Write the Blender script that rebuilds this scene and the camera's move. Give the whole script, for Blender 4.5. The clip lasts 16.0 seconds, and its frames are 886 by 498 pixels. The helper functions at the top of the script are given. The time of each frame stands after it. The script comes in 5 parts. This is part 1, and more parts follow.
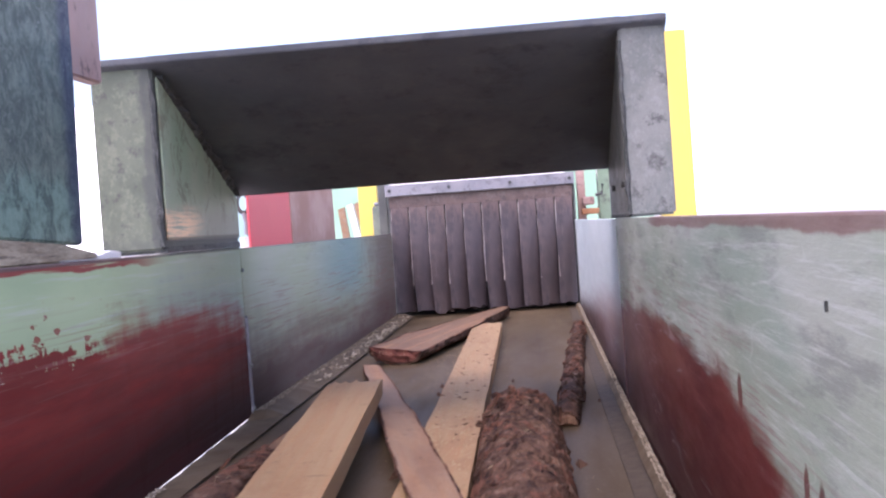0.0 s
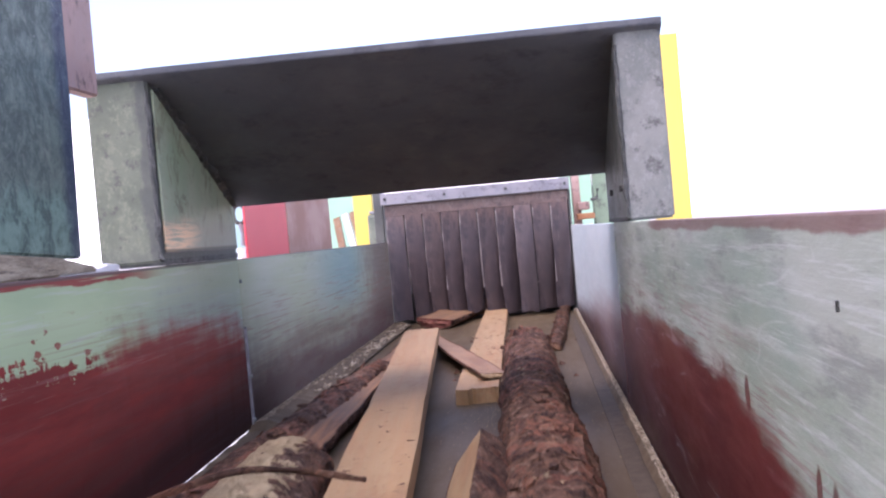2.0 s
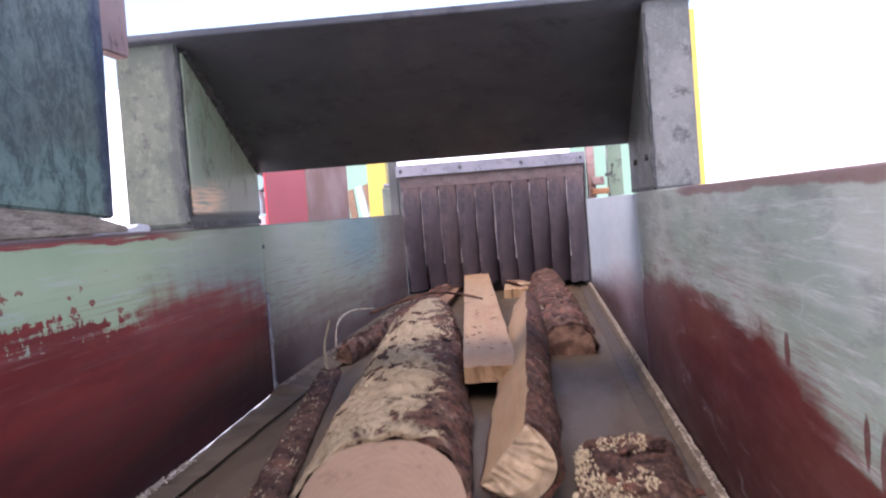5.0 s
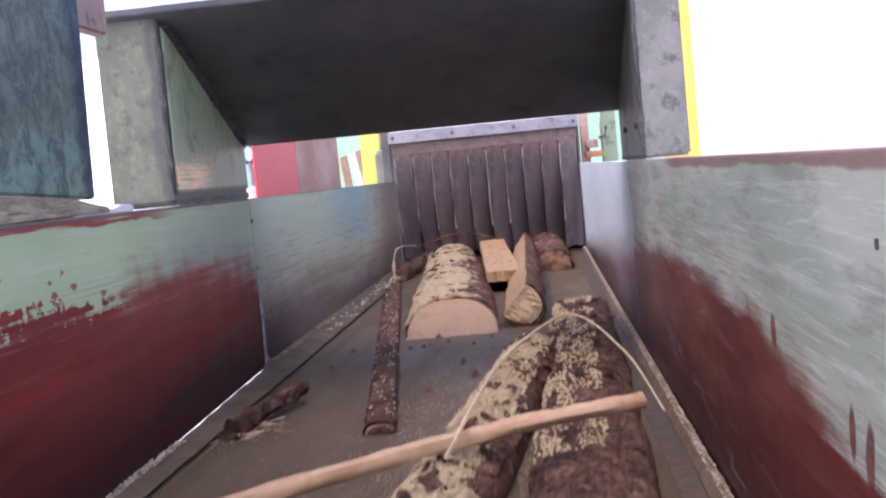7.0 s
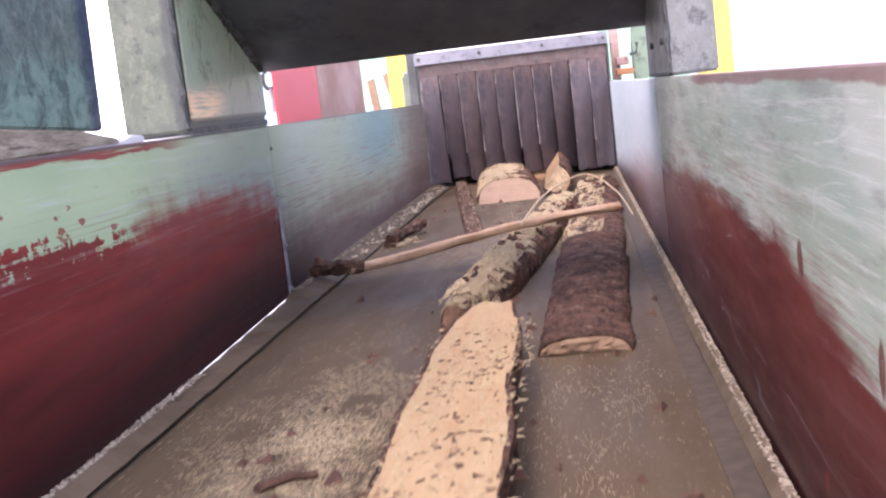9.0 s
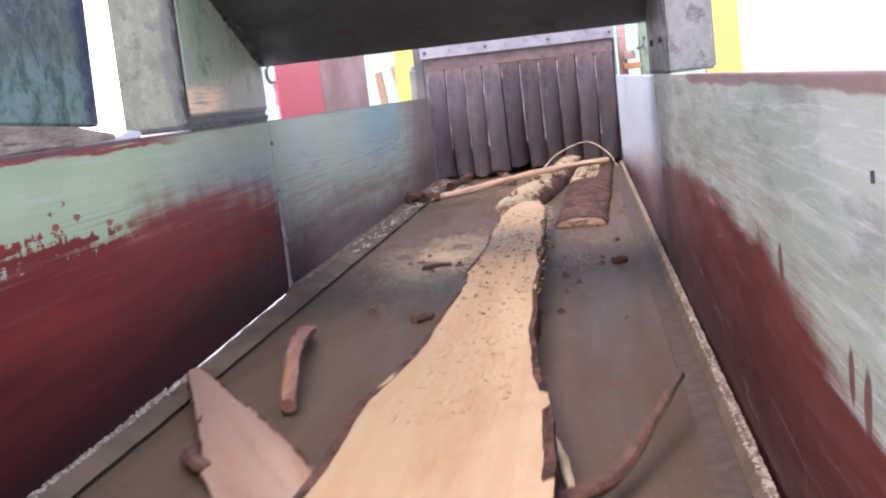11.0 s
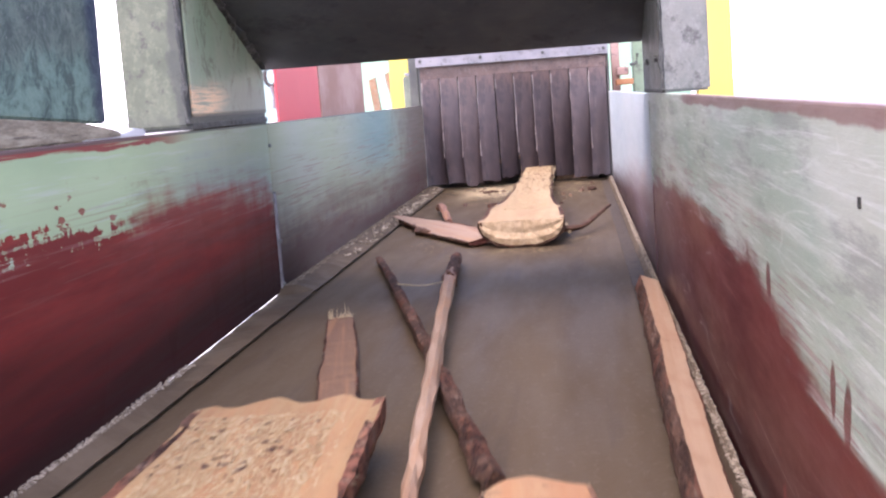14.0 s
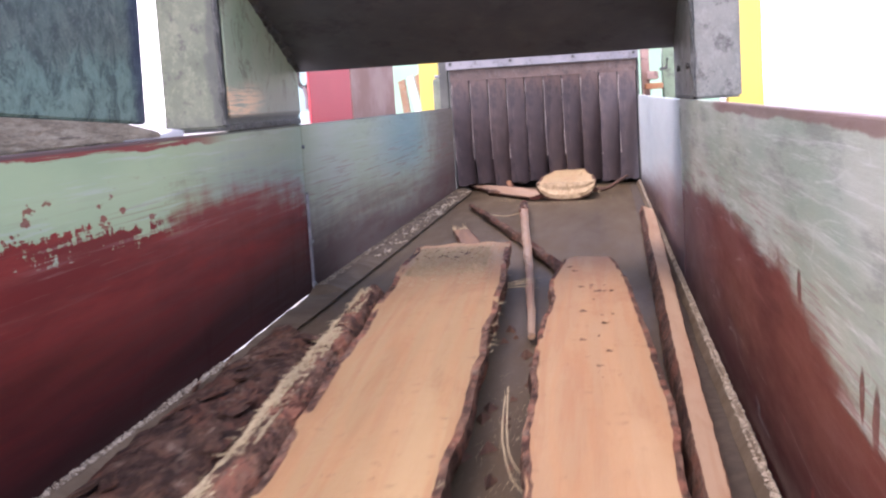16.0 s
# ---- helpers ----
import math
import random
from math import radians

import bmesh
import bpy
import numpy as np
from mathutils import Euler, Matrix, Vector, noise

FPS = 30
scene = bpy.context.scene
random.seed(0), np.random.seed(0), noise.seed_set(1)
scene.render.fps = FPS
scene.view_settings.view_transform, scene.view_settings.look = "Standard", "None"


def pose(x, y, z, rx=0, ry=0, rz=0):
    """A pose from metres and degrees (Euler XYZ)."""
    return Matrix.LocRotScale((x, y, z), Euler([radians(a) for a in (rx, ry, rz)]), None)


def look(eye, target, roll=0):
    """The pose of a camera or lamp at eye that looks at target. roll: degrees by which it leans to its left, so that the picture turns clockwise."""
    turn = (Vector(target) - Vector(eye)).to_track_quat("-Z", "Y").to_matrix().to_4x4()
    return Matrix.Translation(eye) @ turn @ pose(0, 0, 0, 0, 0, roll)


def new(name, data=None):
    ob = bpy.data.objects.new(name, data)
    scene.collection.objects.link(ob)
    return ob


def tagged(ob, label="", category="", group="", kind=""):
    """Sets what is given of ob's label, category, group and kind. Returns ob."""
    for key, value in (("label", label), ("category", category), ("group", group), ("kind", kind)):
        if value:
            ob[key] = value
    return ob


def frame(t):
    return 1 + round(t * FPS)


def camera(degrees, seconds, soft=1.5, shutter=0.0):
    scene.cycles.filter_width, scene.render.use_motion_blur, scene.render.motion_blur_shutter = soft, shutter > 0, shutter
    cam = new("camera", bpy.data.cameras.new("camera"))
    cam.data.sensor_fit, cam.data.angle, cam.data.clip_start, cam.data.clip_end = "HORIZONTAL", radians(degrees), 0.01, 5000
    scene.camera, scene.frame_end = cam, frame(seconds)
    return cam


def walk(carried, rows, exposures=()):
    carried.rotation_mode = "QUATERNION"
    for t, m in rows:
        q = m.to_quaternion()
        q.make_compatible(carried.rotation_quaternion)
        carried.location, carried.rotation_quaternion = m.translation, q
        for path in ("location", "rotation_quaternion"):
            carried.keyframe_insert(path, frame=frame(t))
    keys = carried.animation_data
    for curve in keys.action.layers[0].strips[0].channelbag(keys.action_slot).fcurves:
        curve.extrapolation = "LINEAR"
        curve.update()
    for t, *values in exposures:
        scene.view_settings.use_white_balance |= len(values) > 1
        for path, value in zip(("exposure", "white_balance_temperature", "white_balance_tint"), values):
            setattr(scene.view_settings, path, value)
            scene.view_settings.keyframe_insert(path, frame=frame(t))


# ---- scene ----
cam = camera(40.6, 16.0, soft=2.2, shutter=0.5)
PATH = [
    (0, (0.184, -0.051, 0.292), (0.022, 1.942, 0.255), -4.1),
    (0.5, (0.183, -0.05, 0.294), (0.017, 1.943, 0.267), -4.8),
    (1, (0.184, -0.05, 0.294), (0.024, 1.943, 0.272), -4.8),
    (1.5, (0.185, -0.051, 0.299), (0.016, 1.941, 0.279), -5.2),
    (2, (0.178, -0.049, 0.292), (0.026, 1.945, 0.267), -5.1),
    (2.5, (0.167, -0.046, 0.293), (0.037, 1.949, 0.278), -5.3),
    (3, (0.161, -0.051, 0.286), (0.016, 1.944, 0.293), -4.6),
    (3.5, (0.159, -0.057, 0.278), (0.026, 1.938, 0.314), -4.9),
    (4, (0.156, -0.058, 0.282), (-0.009, 1.935, 0.277), -4.6),
    (4.5, (0.154, -0.061, 0.279), (-0.015, 1.931, 0.235), -4.3),
    (7, (0.166, -0.043, 0.293), (-0.003, 1.946, 0.167), -5.4),
    (7.5, (0.172, -0.034, 0.294), (-0.02, 1.949, 0.118), -5.6),
    (8, (0.177, -0.027, 0.29), (-0.057, 1.947, 0.07), -5.5),
    (8.5, (0.173, -0.011, 0.291), (-0.066, 1.959, 0.048), -6.2),
    (9, (0.18, -0.003, 0.293), (-0.059, 1.967, 0.044), -6.7),
    (9.5, (0.186, -0.002, 0.296), (-0.063, 1.966, 0.036), -6.9),
    (12, (0.2, -0.008, 0.297), (-0.06, 1.957, 0.035), -5.6),
    (12.5, (0.197, -0.011, 0.296), (-0.057, 1.955, 0.031), -5.0),
    (13, (0.19, -0.009, 0.3), (-0.034, 1.961, 0.036), -5.2),
    (13.5, (0.19, -0.019, 0.302), (-0.04, 1.953, 0.059), -4.6),
    (14, (0.19, -0.033, 0.301), (-0.041, 1.938, 0.051), -4.2),
    (14.5, (0.189, -0.039, 0.301), (-0.036, 1.932, 0.047), -3.9),
    (15, (0.186, -0.042, 0.3), (-0.045, 1.928, 0.043), -3.5),
    (15.5, (0.185, -0.046, 0.303), (-0.057, 1.924, 0.057), -3.6),
    (16, (0.185, -0.052, 0.305), (-0.088, 1.914, 0.06), -3.6),
]
walk(cam, [(t, look(eye, target, roll)) for t, eye, target, roll in PATH],
     [(0, 1.55, 6030, 31), (3.2, 1.55, 6030, 31), (4, 1.42, 6030, 31), (4.5, 1.46, 6030, 31), (7, 1.50, 6100, 31), (8, 1.84, 6200, 31), (8.5, 1.98, 6220, 31), (9.7, 1.96, 6230, 30), (12.3, 1.82, 6170, 30), (13.5, 1.97, 6190, 30), (14.5, 1.94, 6230, 30), (15, 1.86, 6230, 30), (16, 1.77, 6240, 30)])

# ---- light ----
world = bpy.data.worlds.new("sky")
scene.world = world
world.use_nodes = True
wn = world.node_tree.nodes
sky = wn.new("ShaderNodeTexSky")
sky.sky_type, sky.sun_disc = "NISHITA", False
sky.sun_elevation, sky.sun_rotation = radians(58.6), radians(-157)
sky.air_density, sky.dust_density, sky.ozone_density = 1.0, 3.2, 0.7
world.node_tree.links.new(sky.outputs[0], wn["Background"].inputs[0])
wn["Background"].inputs[1].default_value = 0.15
sun_data = bpy.data.lights.new("sun", "SUN")
sun_data.energy, sun_data.angle, sun_data.color = 0.6, radians(95), (1.0, 0.94, 0.87)
sun = new("sun", sun_data)
sun.matrix_world = look((-1.8, -4.2, 7.5), (0, 0, 0))

V = 0.545          # belt speed, metres a second
CURTAIN = 3.86     # where the rubber curtain hangs
H_L, H_R = 0.283, 0.287


# ---- materials ----
class Nodes:
    def __init__(self, name, rough=0.6, metal=0.0):
        self.mat = bpy.data.materials.new(name)
        self.mat.use_nodes = True
        self.t = self.mat.node_tree
        self.bsdf = self.t.nodes["Principled BSDF"]
        self.bsdf.inputs["Roughness"].default_value = rough
        self.bsdf.inputs["Metallic"].default_value = metal
        self.coord = self.t.nodes.new("ShaderNodeTexCoord").outputs["Object"]

    def put(self, sock, v):
        if isinstance(v, (int, float)):
            sock.default_value = v
        elif isinstance(v, tuple):
            sock.default_value = (*v, 1.0) if len(v) == 3 and sock.type == "RGBA" else v
        else:
            self.t.links.new(v, sock)

    def scaled(self, s, turn=(0, 0, 0)):
        m = self.t.nodes.new("ShaderNodeMapping")
        m.inputs["Scale"].default_value = s
        m.inputs["Rotation"].default_value = [radians(a) for a in turn]
        self.t.links.new(self.coord, m.inputs["Vector"])
        return m.outputs[0]

    def noise(self, scale, stretch=(1, 1, 1), detail=4, rough=0.55, turn=(0, 0, 0), warp=0.0):
        n = self.t.nodes.new("ShaderNodeTexNoise")
        n.inputs["Scale"].default_value, n.inputs["Detail"].default_value = scale, detail
        n.inputs["Roughness"].default_value, n.inputs["Distortion"].default_value = rough, warp
        self.t.links.new(self.scaled(stretch, turn), n.inputs["Vector"])
        return n.outputs[0]

    def voronoi(self, scale, stretch=(1, 1, 1), feature="F1"):
        n = self.t.nodes.new("ShaderNodeTexVoronoi")
        n.feature = feature
        n.inputs["Scale"].default_value = scale
        self.t.links.new(self.scaled(stretch), n.inputs["Vector"])
        return n.outputs["Distance"]

    def math(self, op, a, b=0.0, clamp=False):
        n = self.t.nodes.new("ShaderNodeMath")
        n.operation, n.use_clamp = op, clamp
        self.put(n.inputs[0], a)
        self.put(n.inputs[1], b)
        return n.outputs[0]

    def step(self, v, lo, hi, a=0.0, b=1.0):
        n = self.t.nodes.new("ShaderNodeMapRange")
        n.interpolation_type = "SMOOTHSTEP"
        for s, x in zip(n.inputs, (v, lo, hi, a, b)):
            self.put(s, x)
        return n.outputs[0]

    def ramp(self, v, stops):
        n = self.t.nodes.new("ShaderNodeValToRGB")
        e = n.color_ramp.elements
        while len(e) < len(stops):
            e.new(0.5)
        for el, (p, c) in zip(e, stops):
            el.position, el.color = p, (*c, 1) if isinstance(c, tuple) else (c, c, c, 1)
        self.put(n.inputs[0], v)
        return n.outputs[0]

    def mix(self, f, a, b, mode="MIX"):
        n = self.t.nodes.new("ShaderNodeMix")
        n.data_type, n.blend_type = "RGBA", mode
        self.put(n.inputs[0], f)
        self.put(n.inputs[6], a)
        self.put(n.inputs[7], b)
        return n.outputs[2]

    def axis(self, i):
        n = self.t.nodes.new("ShaderNodeSeparateXYZ")
        self.t.links.new(self.coord, n.inputs[0])
        return n.outputs[i]

    def random(self):
        return self.t.nodes.new("ShaderNodeObjectInfo").outputs["Random"]

    def done(self, color, rough=None, bump=None, depth=0.002, strength=0.6):
        self.put(self.bsdf.inputs["Base Color"], color)
        if rough is not None:
            self.put(self.bsdf.inputs["Roughness"], rough)
        if bump is not None:
            b = self.t.nodes.new("ShaderNodeBump")
            b.inputs["Distance"].default_value, b.inputs["Strength"].default_value = depth, strength
            self.put(b.inputs["Height"], bump)
            self.t.links.new(b.outputs[0], self.bsdf.inputs["Normal"])
        return self.mat


GREEN, GREEN2 = (0.415, 0.52, 0.285), (0.355, 0.455, 0.255)
RED, RED2 = (0.31, 0.042, 0.030), (0.185, 0.024, 0.018)


def wall_left_paint():
    """Pale green paint scraped through to red primer in the lower half; the far sheet greyer, with a teal bloom."""
    k = Nodes("scraped_green_red_paint", 0.5)
    k.bsdf.inputs["Specular IOR Level"].default_value = 0.12
    y, z = k.axis(1), k.axis(2)
    edge = k.ramp(k.math("DIVIDE", y, 4.0, True), [(0, 0.21), (0.225, 0.205), (0.262, 0.196), (0.285, 0.188), (0.318, 0.206), (0.38, 0.196), (0.455, 0.172), (0.475, 0.138), (0.65, 0.105), (0.95, 0.09)])
    drag = k.noise(9, (1, 0.14, 3.0), 7, 0.68, (4, 0, 0), 0.3)
    fine = k.noise(34, (1, 0.10, 2.6), 6, 0.68, (5, 0, 0))
    hair = k.noise(80, (1, 0.05, 3.0), 4, 0.6, (4, 0, 0))
    blot = k.noise(24, (1, 1, 0.8), 4, 0.6)
    chip = k.noise(75, (1, 1, 1), 3, 0.6)
    near = k.step(y, 1.14, 1.28, 1.0, 0.0)
    far = k.step(y, 1.8545, 1.8555)

    def off(v, amount):
        return k.math("MULTIPLY", k.math("SUBTRACT", v, 0.5), amount)
    h = k.math("SUBTRACT", z, edge)
    for v, amount in ((drag, 0.115), (fine, 0.075), (hair, 0.035), (blot, 0.05)):
        h = k.math("ADD", h, off(v, amount))
    h = k.math("ADD", h, k.math("MULTIPLY", off(chip, 0.07), near))
    half = k.math("ADD", k.math("MULTIPLY", near, -0.029), k.math("ADD", 0.032, k.math("MULTIPLY", far, 0.045)))
    green = k.step(h, k.math("MULTIPLY", half, -1.0), half)
    # green coat: fresher close by, greyer on, bluish where it thins over the primer
    g = k.mix(k.step(k.noise(4.5, (1, 0.4, 1.3), 6, 0.65), 0.36, 0.64), GREEN, GREEN2)
    g = k.mix(k.math("MULTIPLY", k.step(y, 1.2, 1.6), 0.6), g, (0.35, 0.405, 0.305))
    thin = k.math("MULTIPLY", k.step(h, 0.0, 0.075, 1.0, 0.0), k.step(y, 1.25, 1.5))
    g = k.mix(k.math("MULTIPLY", thin, 0.5), g, (0.265, 0.335, 0.325))
    f = k.mix(k.step(k.noise(3.6, (1, 0.5, 1.4), 6, 0.65), 0.36, 0.64), (0.385, 0.43, 0.275), (0.40, 0.43, 0.315))
    teal = k.math("MULTIPLY", k.math("MULTIPLY", k.step(y, 2.35, 2.9), k.step(y, 3.0, 3.4, 1.0, 0.0)), k.step(k.math("ADD", z, off(drag, 0.10)), 0.09, 0.21))
    f = k.mix(k.math("MULTIPLY", teal, 0.65), f, (0.185, 0.325, 0.315))
    f = k.mix(k.math("MULTIPLY", k.step(k.math("ADD", y, off(blot, 0.5)), 3.05, 3.6), 0.8), f, (0.185, 0.13, 0.105))
    g = k.mix(far, g, f)
    g = k.mix(k.math("MULTIPLY", k.step(fine, 0.54, 0.68), k.step(far, 0.0, 1.0, 0.4, 0.15)), g, (0.52, 0.55, 0.50))
    g = k.mix(k.math("MULTIPLY", k.step(k.noise(19, (1, 0.2, 1.6), 6, 0.7), 0.55, 0.7), 0.3), g, (0.17, 0.15, 0.12))
    g = k.mix(k.math("MULTIPLY", k.math("MULTIPLY", k.step(hair, 0.54, 0.62), k.step(z, 0.255, 0.17)), 0.55), g, (0.27, 0.12, 0.095))
    # red primer, streaked, darker low down
    r = k.mix(k.step(k.noise(9, (1, 0.2, 2.0), 7, 0.7), 0.36, 0.64), RED, RED2)
    r = k.mix(k.math("MULTIPLY", k.step(fine, 0.54, 0.68), 0.25), r, (0.34, 0.075, 0.055))
    r = k.mix(k.math("MULTIPLY", k.math("MULTIPLY", k.step(hair, 0.55, 0.62), k.step(z, 0.12, 0.19)), 0.30), r, (0.36, 0.22, 0.19))
    q = k.mix(k.step(drag, 0.36, 0.62), (0.185, 0.125, 0.10), (0.25, 0.20, 0.16))
    q = k.mix(k.math("MULTIPLY", k.step(k.noise(6, (1, 0.3, 1.4), 6, 0.7), 0.50, 0.64), 0.7), q, (0.17, 0.06, 0.055))
    r = k.mix(far, r, q)
    # grease and shade together, put into the colour towards the foot
    low_dark = k.step(k.math("ADD", z, off(drag, 0.16)), 0.0, 0.22, 0.97, 0.0)
    r = k.mix(k.math("MULTIPLY", low_dark, k.step(y, 1.8, 2.3, 1.0, 0.35)), r, (0.022, 0.008, 0.008))
    tick = k.step(k.noise(26, (1, 1.0, 0.12), 3, 0.5), 0.655, 0.675)
    flake = k.step(k.noise(48, (1, 0.55, 1.3), 4, 0.6), 0.63, 0.65)
    hit = k.math("MULTIPLY", k.math("MAXIMUM", tick, flake), k.math("MULTIPLY", near, k.step(z, 0.250, 0.235)))
    green = k.math("MULTIPLY", green, k.math("SUBTRACT", 1.0, k.math("MULTIPLY", hit, 0.85)))
    c = k.mix(green, r, g)
    rim = k.math("MULTIPLY", k.step(k.math("ADD", z, k.math("MULTIPLY", k.noise(14, (1, 0.35, 0.6), 6, 0.7), 0.026)), 0.2862, 0.2885), k.step(y, 1.3, 1.5, 1.0, 0.0))
    c = k.mix(k.math("MULTIPLY", rim, k.step(hair, 0.36, 0.46)), c, (0.27, 0.065, 0.05))
    c = k.mix(k.math("MULTIPLY", k.step(k.math("ADD", z, off(fine, 0.003)), 0.2785, 0.2800), 0.8), c, (0.11, 0.10, 0.09))
    return k.done(c, k.step(drag, 0.3, 0.7, 0.42, 0.65), k.math("ADD", k.noise(30, (1, 0.15, 1), 5), k.math("MULTIPLY", green, 0.6)), 0.0009, 0.5)


def wall_right_paint():
    """Grey-green paint with pale rub marks and scratches over red primer; glare painted pale on the far sheet."""
    k = Nodes("rubbed_grey_green_paint", 0.45)
    k.bsdf.inputs["Specular IOR Level"].default_value = 0.2
    y, z = k.axis(1), k.axis(2)
    edge = k.ramp(k.math("DIVIDE", y, 4.0, True), [(0.0, 0.13), (0.125, 0.134), (0.152, 0.150), (0.175, 0.166), (0.20, 0.178), (0.25, 0.184), (0.32, 0.180), (0.44, 0.163), (0.448, 0.150), (0.62, 0.115), (0.95, 0.03)])
    drag = k.noise(8, (1, 0.35, 1.6), 6, 0.62, (6, 0, 0))
    fine = k.noise(26, (1, 0.15, 2.2), 7, 0.66, (7, 0, 0), 0.25)
    hair = k.noise(95, (1, 0.09, 2.6), 5, 0.65, (10, 0, 0), 0.2)
    far = k.step(y, 1.7695, 1.7705)

    def off(v, amount):
        return k.math("MULTIPLY", k.math("SUBTRACT", v, 0.5), amount)
    h = k.math("SUBTRACT", z, edge)
    for v, amount in ((drag, 0.07), (fine, 0.045), (k.noise(40, (1, 0.5, 1.3), 5, 0.65), 0.03)):
        h = k.math("ADD", h, off(v, amount))
    half = k.math("ADD", 0.014, k.math("MULTIPLY", far, 0.03))
    green = k.step(h, k.math("MULTIPLY", half, -1.0), half)
    # runs of primer left by the brush
    for py, pz, ry, rz in ((0.695, 0.178, 0.009, 0.012), (0.517, 0.155, 0.006, 0.015), (0.488, 0.150, 0.008, 0.018)):
        dy = k.math("DIVIDE", k.math("ADD", k.math("SUBTRACT", y, py), off(drag, 0.03)), ry)
        dz = k.math("DIVIDE", k.math("SUBTRACT", z, pz), rz)
        d = k.math("ADD", k.math("MULTIPLY", dy, dy), k.math("MULTIPLY", dz, dz))
        green = k.math("MULTIPLY", green, k.step(d, 0.5, 1.2, 0.15, 1.0))
    g = k.mix(k.step(k.noise(7, (1, 0.4, 1.4), 6, 0.65, (4, 0, 0)), 0.38, 0.62), (0.36, 0.425, 0.315), (0.46, 0.505, 0.415))
    g = k.mix(k.math("MULTIPLY", k.step(k.noise(3.1, (1, 0.6, 1)), 0.48, 0.64), 0.55), g, (0.26, 0.37, 0.29))
    g = k.mix(k.math("MULTIPLY", k.step(k.noise(30, (1, 0.22, 1.4), 7, 0.72, (3, 0, 0)), 0.50, 0.64), 0.55), g, (0.20, 0.205, 0.185))
    g = k.mix(k.math("MULTIPLY", k.step(fine, 0.46, 0.68), 0.42), g, (0.65, 0.685, 0.62))
    g = k.mix(k.math("MULTIPLY", k.step(hair, 0.54, 0.66), 0.32), g, (0.74, 0.76, 0.73))
    g = k.mix(k.math("MULTIPLY", k.math("MULTIPLY", k.step(hair, 0.47, 0.40), k.step(h, 0.0, 0.07, 1.0, 0.0)), 0.6), g, (0.27, 0.12, 0.115))
    # bloom and sky reflection put into the far sheet's colour
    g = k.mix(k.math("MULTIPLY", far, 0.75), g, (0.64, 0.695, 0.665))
    r = k.mix(k.step(drag, 0.35, 0.65), (0.150, 0.024, 0.022), (0.088, 0.015, 0.014))
    r = k.mix(k.math("MULTIPLY", k.step(fine, 0.53, 0.66), 0.40), r, (0.25, 0.10, 0.095))
    r = k.mix(k.math("MULTIPLY", k.step(hair, 0.57, 0.66), 0.15), r, (0.36, 0.24, 0.23))
    # primer goes darker towards the bottom
    low_dark = k.step(k.math("ADD", z, off(drag, 0.14)), 0.0, 0.17, 0.9, 0.0)
    # primer paled with distance too, a reflection painted in
    r = k.mix(k.math("MULTIPLY", k.step(k.math("ADD", y, k.math("MULTIPLY", drag, 0.5)), 1.35, 2.0), 0.55), r, (0.26, 0.17, 0.18))
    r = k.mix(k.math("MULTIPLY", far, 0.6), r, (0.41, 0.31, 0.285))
    r = k.mix(low_dark, r, (0.03, 0.009, 0.008))
    c = k.mix(green, r, g)
    spot = k.math("MULTIPLY", k.step(k.noise(22, (1, 0.9, 0.45), 3), 0.66, 0.69), k.step(z, 0.14, 0.20, 1.0, 0.0))
    c = k.mix(k.math("MULTIPLY", spot, k.step(y, 1.2, 1.5, 1.0, 0.0)), c, (0.17, 0.03, 0.028))
    for sc, turn, w, a in ((9, 9, 0.004, 0.20), (15, -7, 0.004, 0.12)):
        n = k.math("ABSOLUTE", k.math("SUBTRACT", k.noise(sc, (1, 0.12, 1.5), 2, 0.4, (turn, 0, 0), 0.05), 0.5))
        line = k.math("MULTIPLY", k.step(n, 0.0, w, 1.0, 0.0), k.step(k.noise(sc * 1.7), 0.46, 0.58))
        c = k.mix(k.math("MULTIPLY", line, a), c, (0.80, 0.82, 0.79))
    rim = k.math("MULTIPLY", k.step(k.math("ADD", z, k.math("MULTIPLY", k.noise(24, (1, 0.3, 0.8), 5, 0.65), 0.016)), 0.2855, 0.2885), k.step(y, 1.2, 1.26, 1.0, 0.0))
    c = k.mix(k.math("MULTIPLY", rim, 0.65), c, (0.20, 0.045, 0.05))
    return k.done(c, k.step(drag, 0.3, 0.7, 0.32, 0.55), k.math("ADD", k.noise(26, (1, 0.3, 1), 7, 0.65, (5, 0, 0)), k.math("MULTIPLY", fine, 0.5)), 0.0016, 0.55)


def steel(name, a, b, rough=0.5, metal=0.0, scale=7, wear=(0.3, 0.3, 0.28), amount=0.25, dark=(0.02, 0.02, 0.018)):
    """Worn painted or bare steel: blotches, rubbed flecks and dark dirt."""
    k = Nodes(name, rough, metal)
    c = k.mix(k.step(k.noise(scale, detail=8, rough=0.7), 0.38, 0.62), a, b)
    c = k.mix(k.math("MULTIPLY", k.step(k.noise(scale * 6, (1, 1, 0.6), 8, 0.78), 0.50, 0.62), amount), c, wear)
    c = k.mix(k.math("MULTIPLY", k.step(k.noise(scale * 3.1, detail=8, rough=0.78), 0.52, 0.64), 0.75), c, dark)
    c = k.mix(k.math("MULTIPLY", k.step(k.noise(scale * 26, detail=4, rough=0.7), 0.60, 0.66), amount), c, wear)
    return k.done(c, k.step(k.noise(scale * 4), 0.3, 0.7, rough - 0.12, rough + 0.15), k.noise(scale * 14, detail=7, rough=0.7), 0.0016, 0.6)


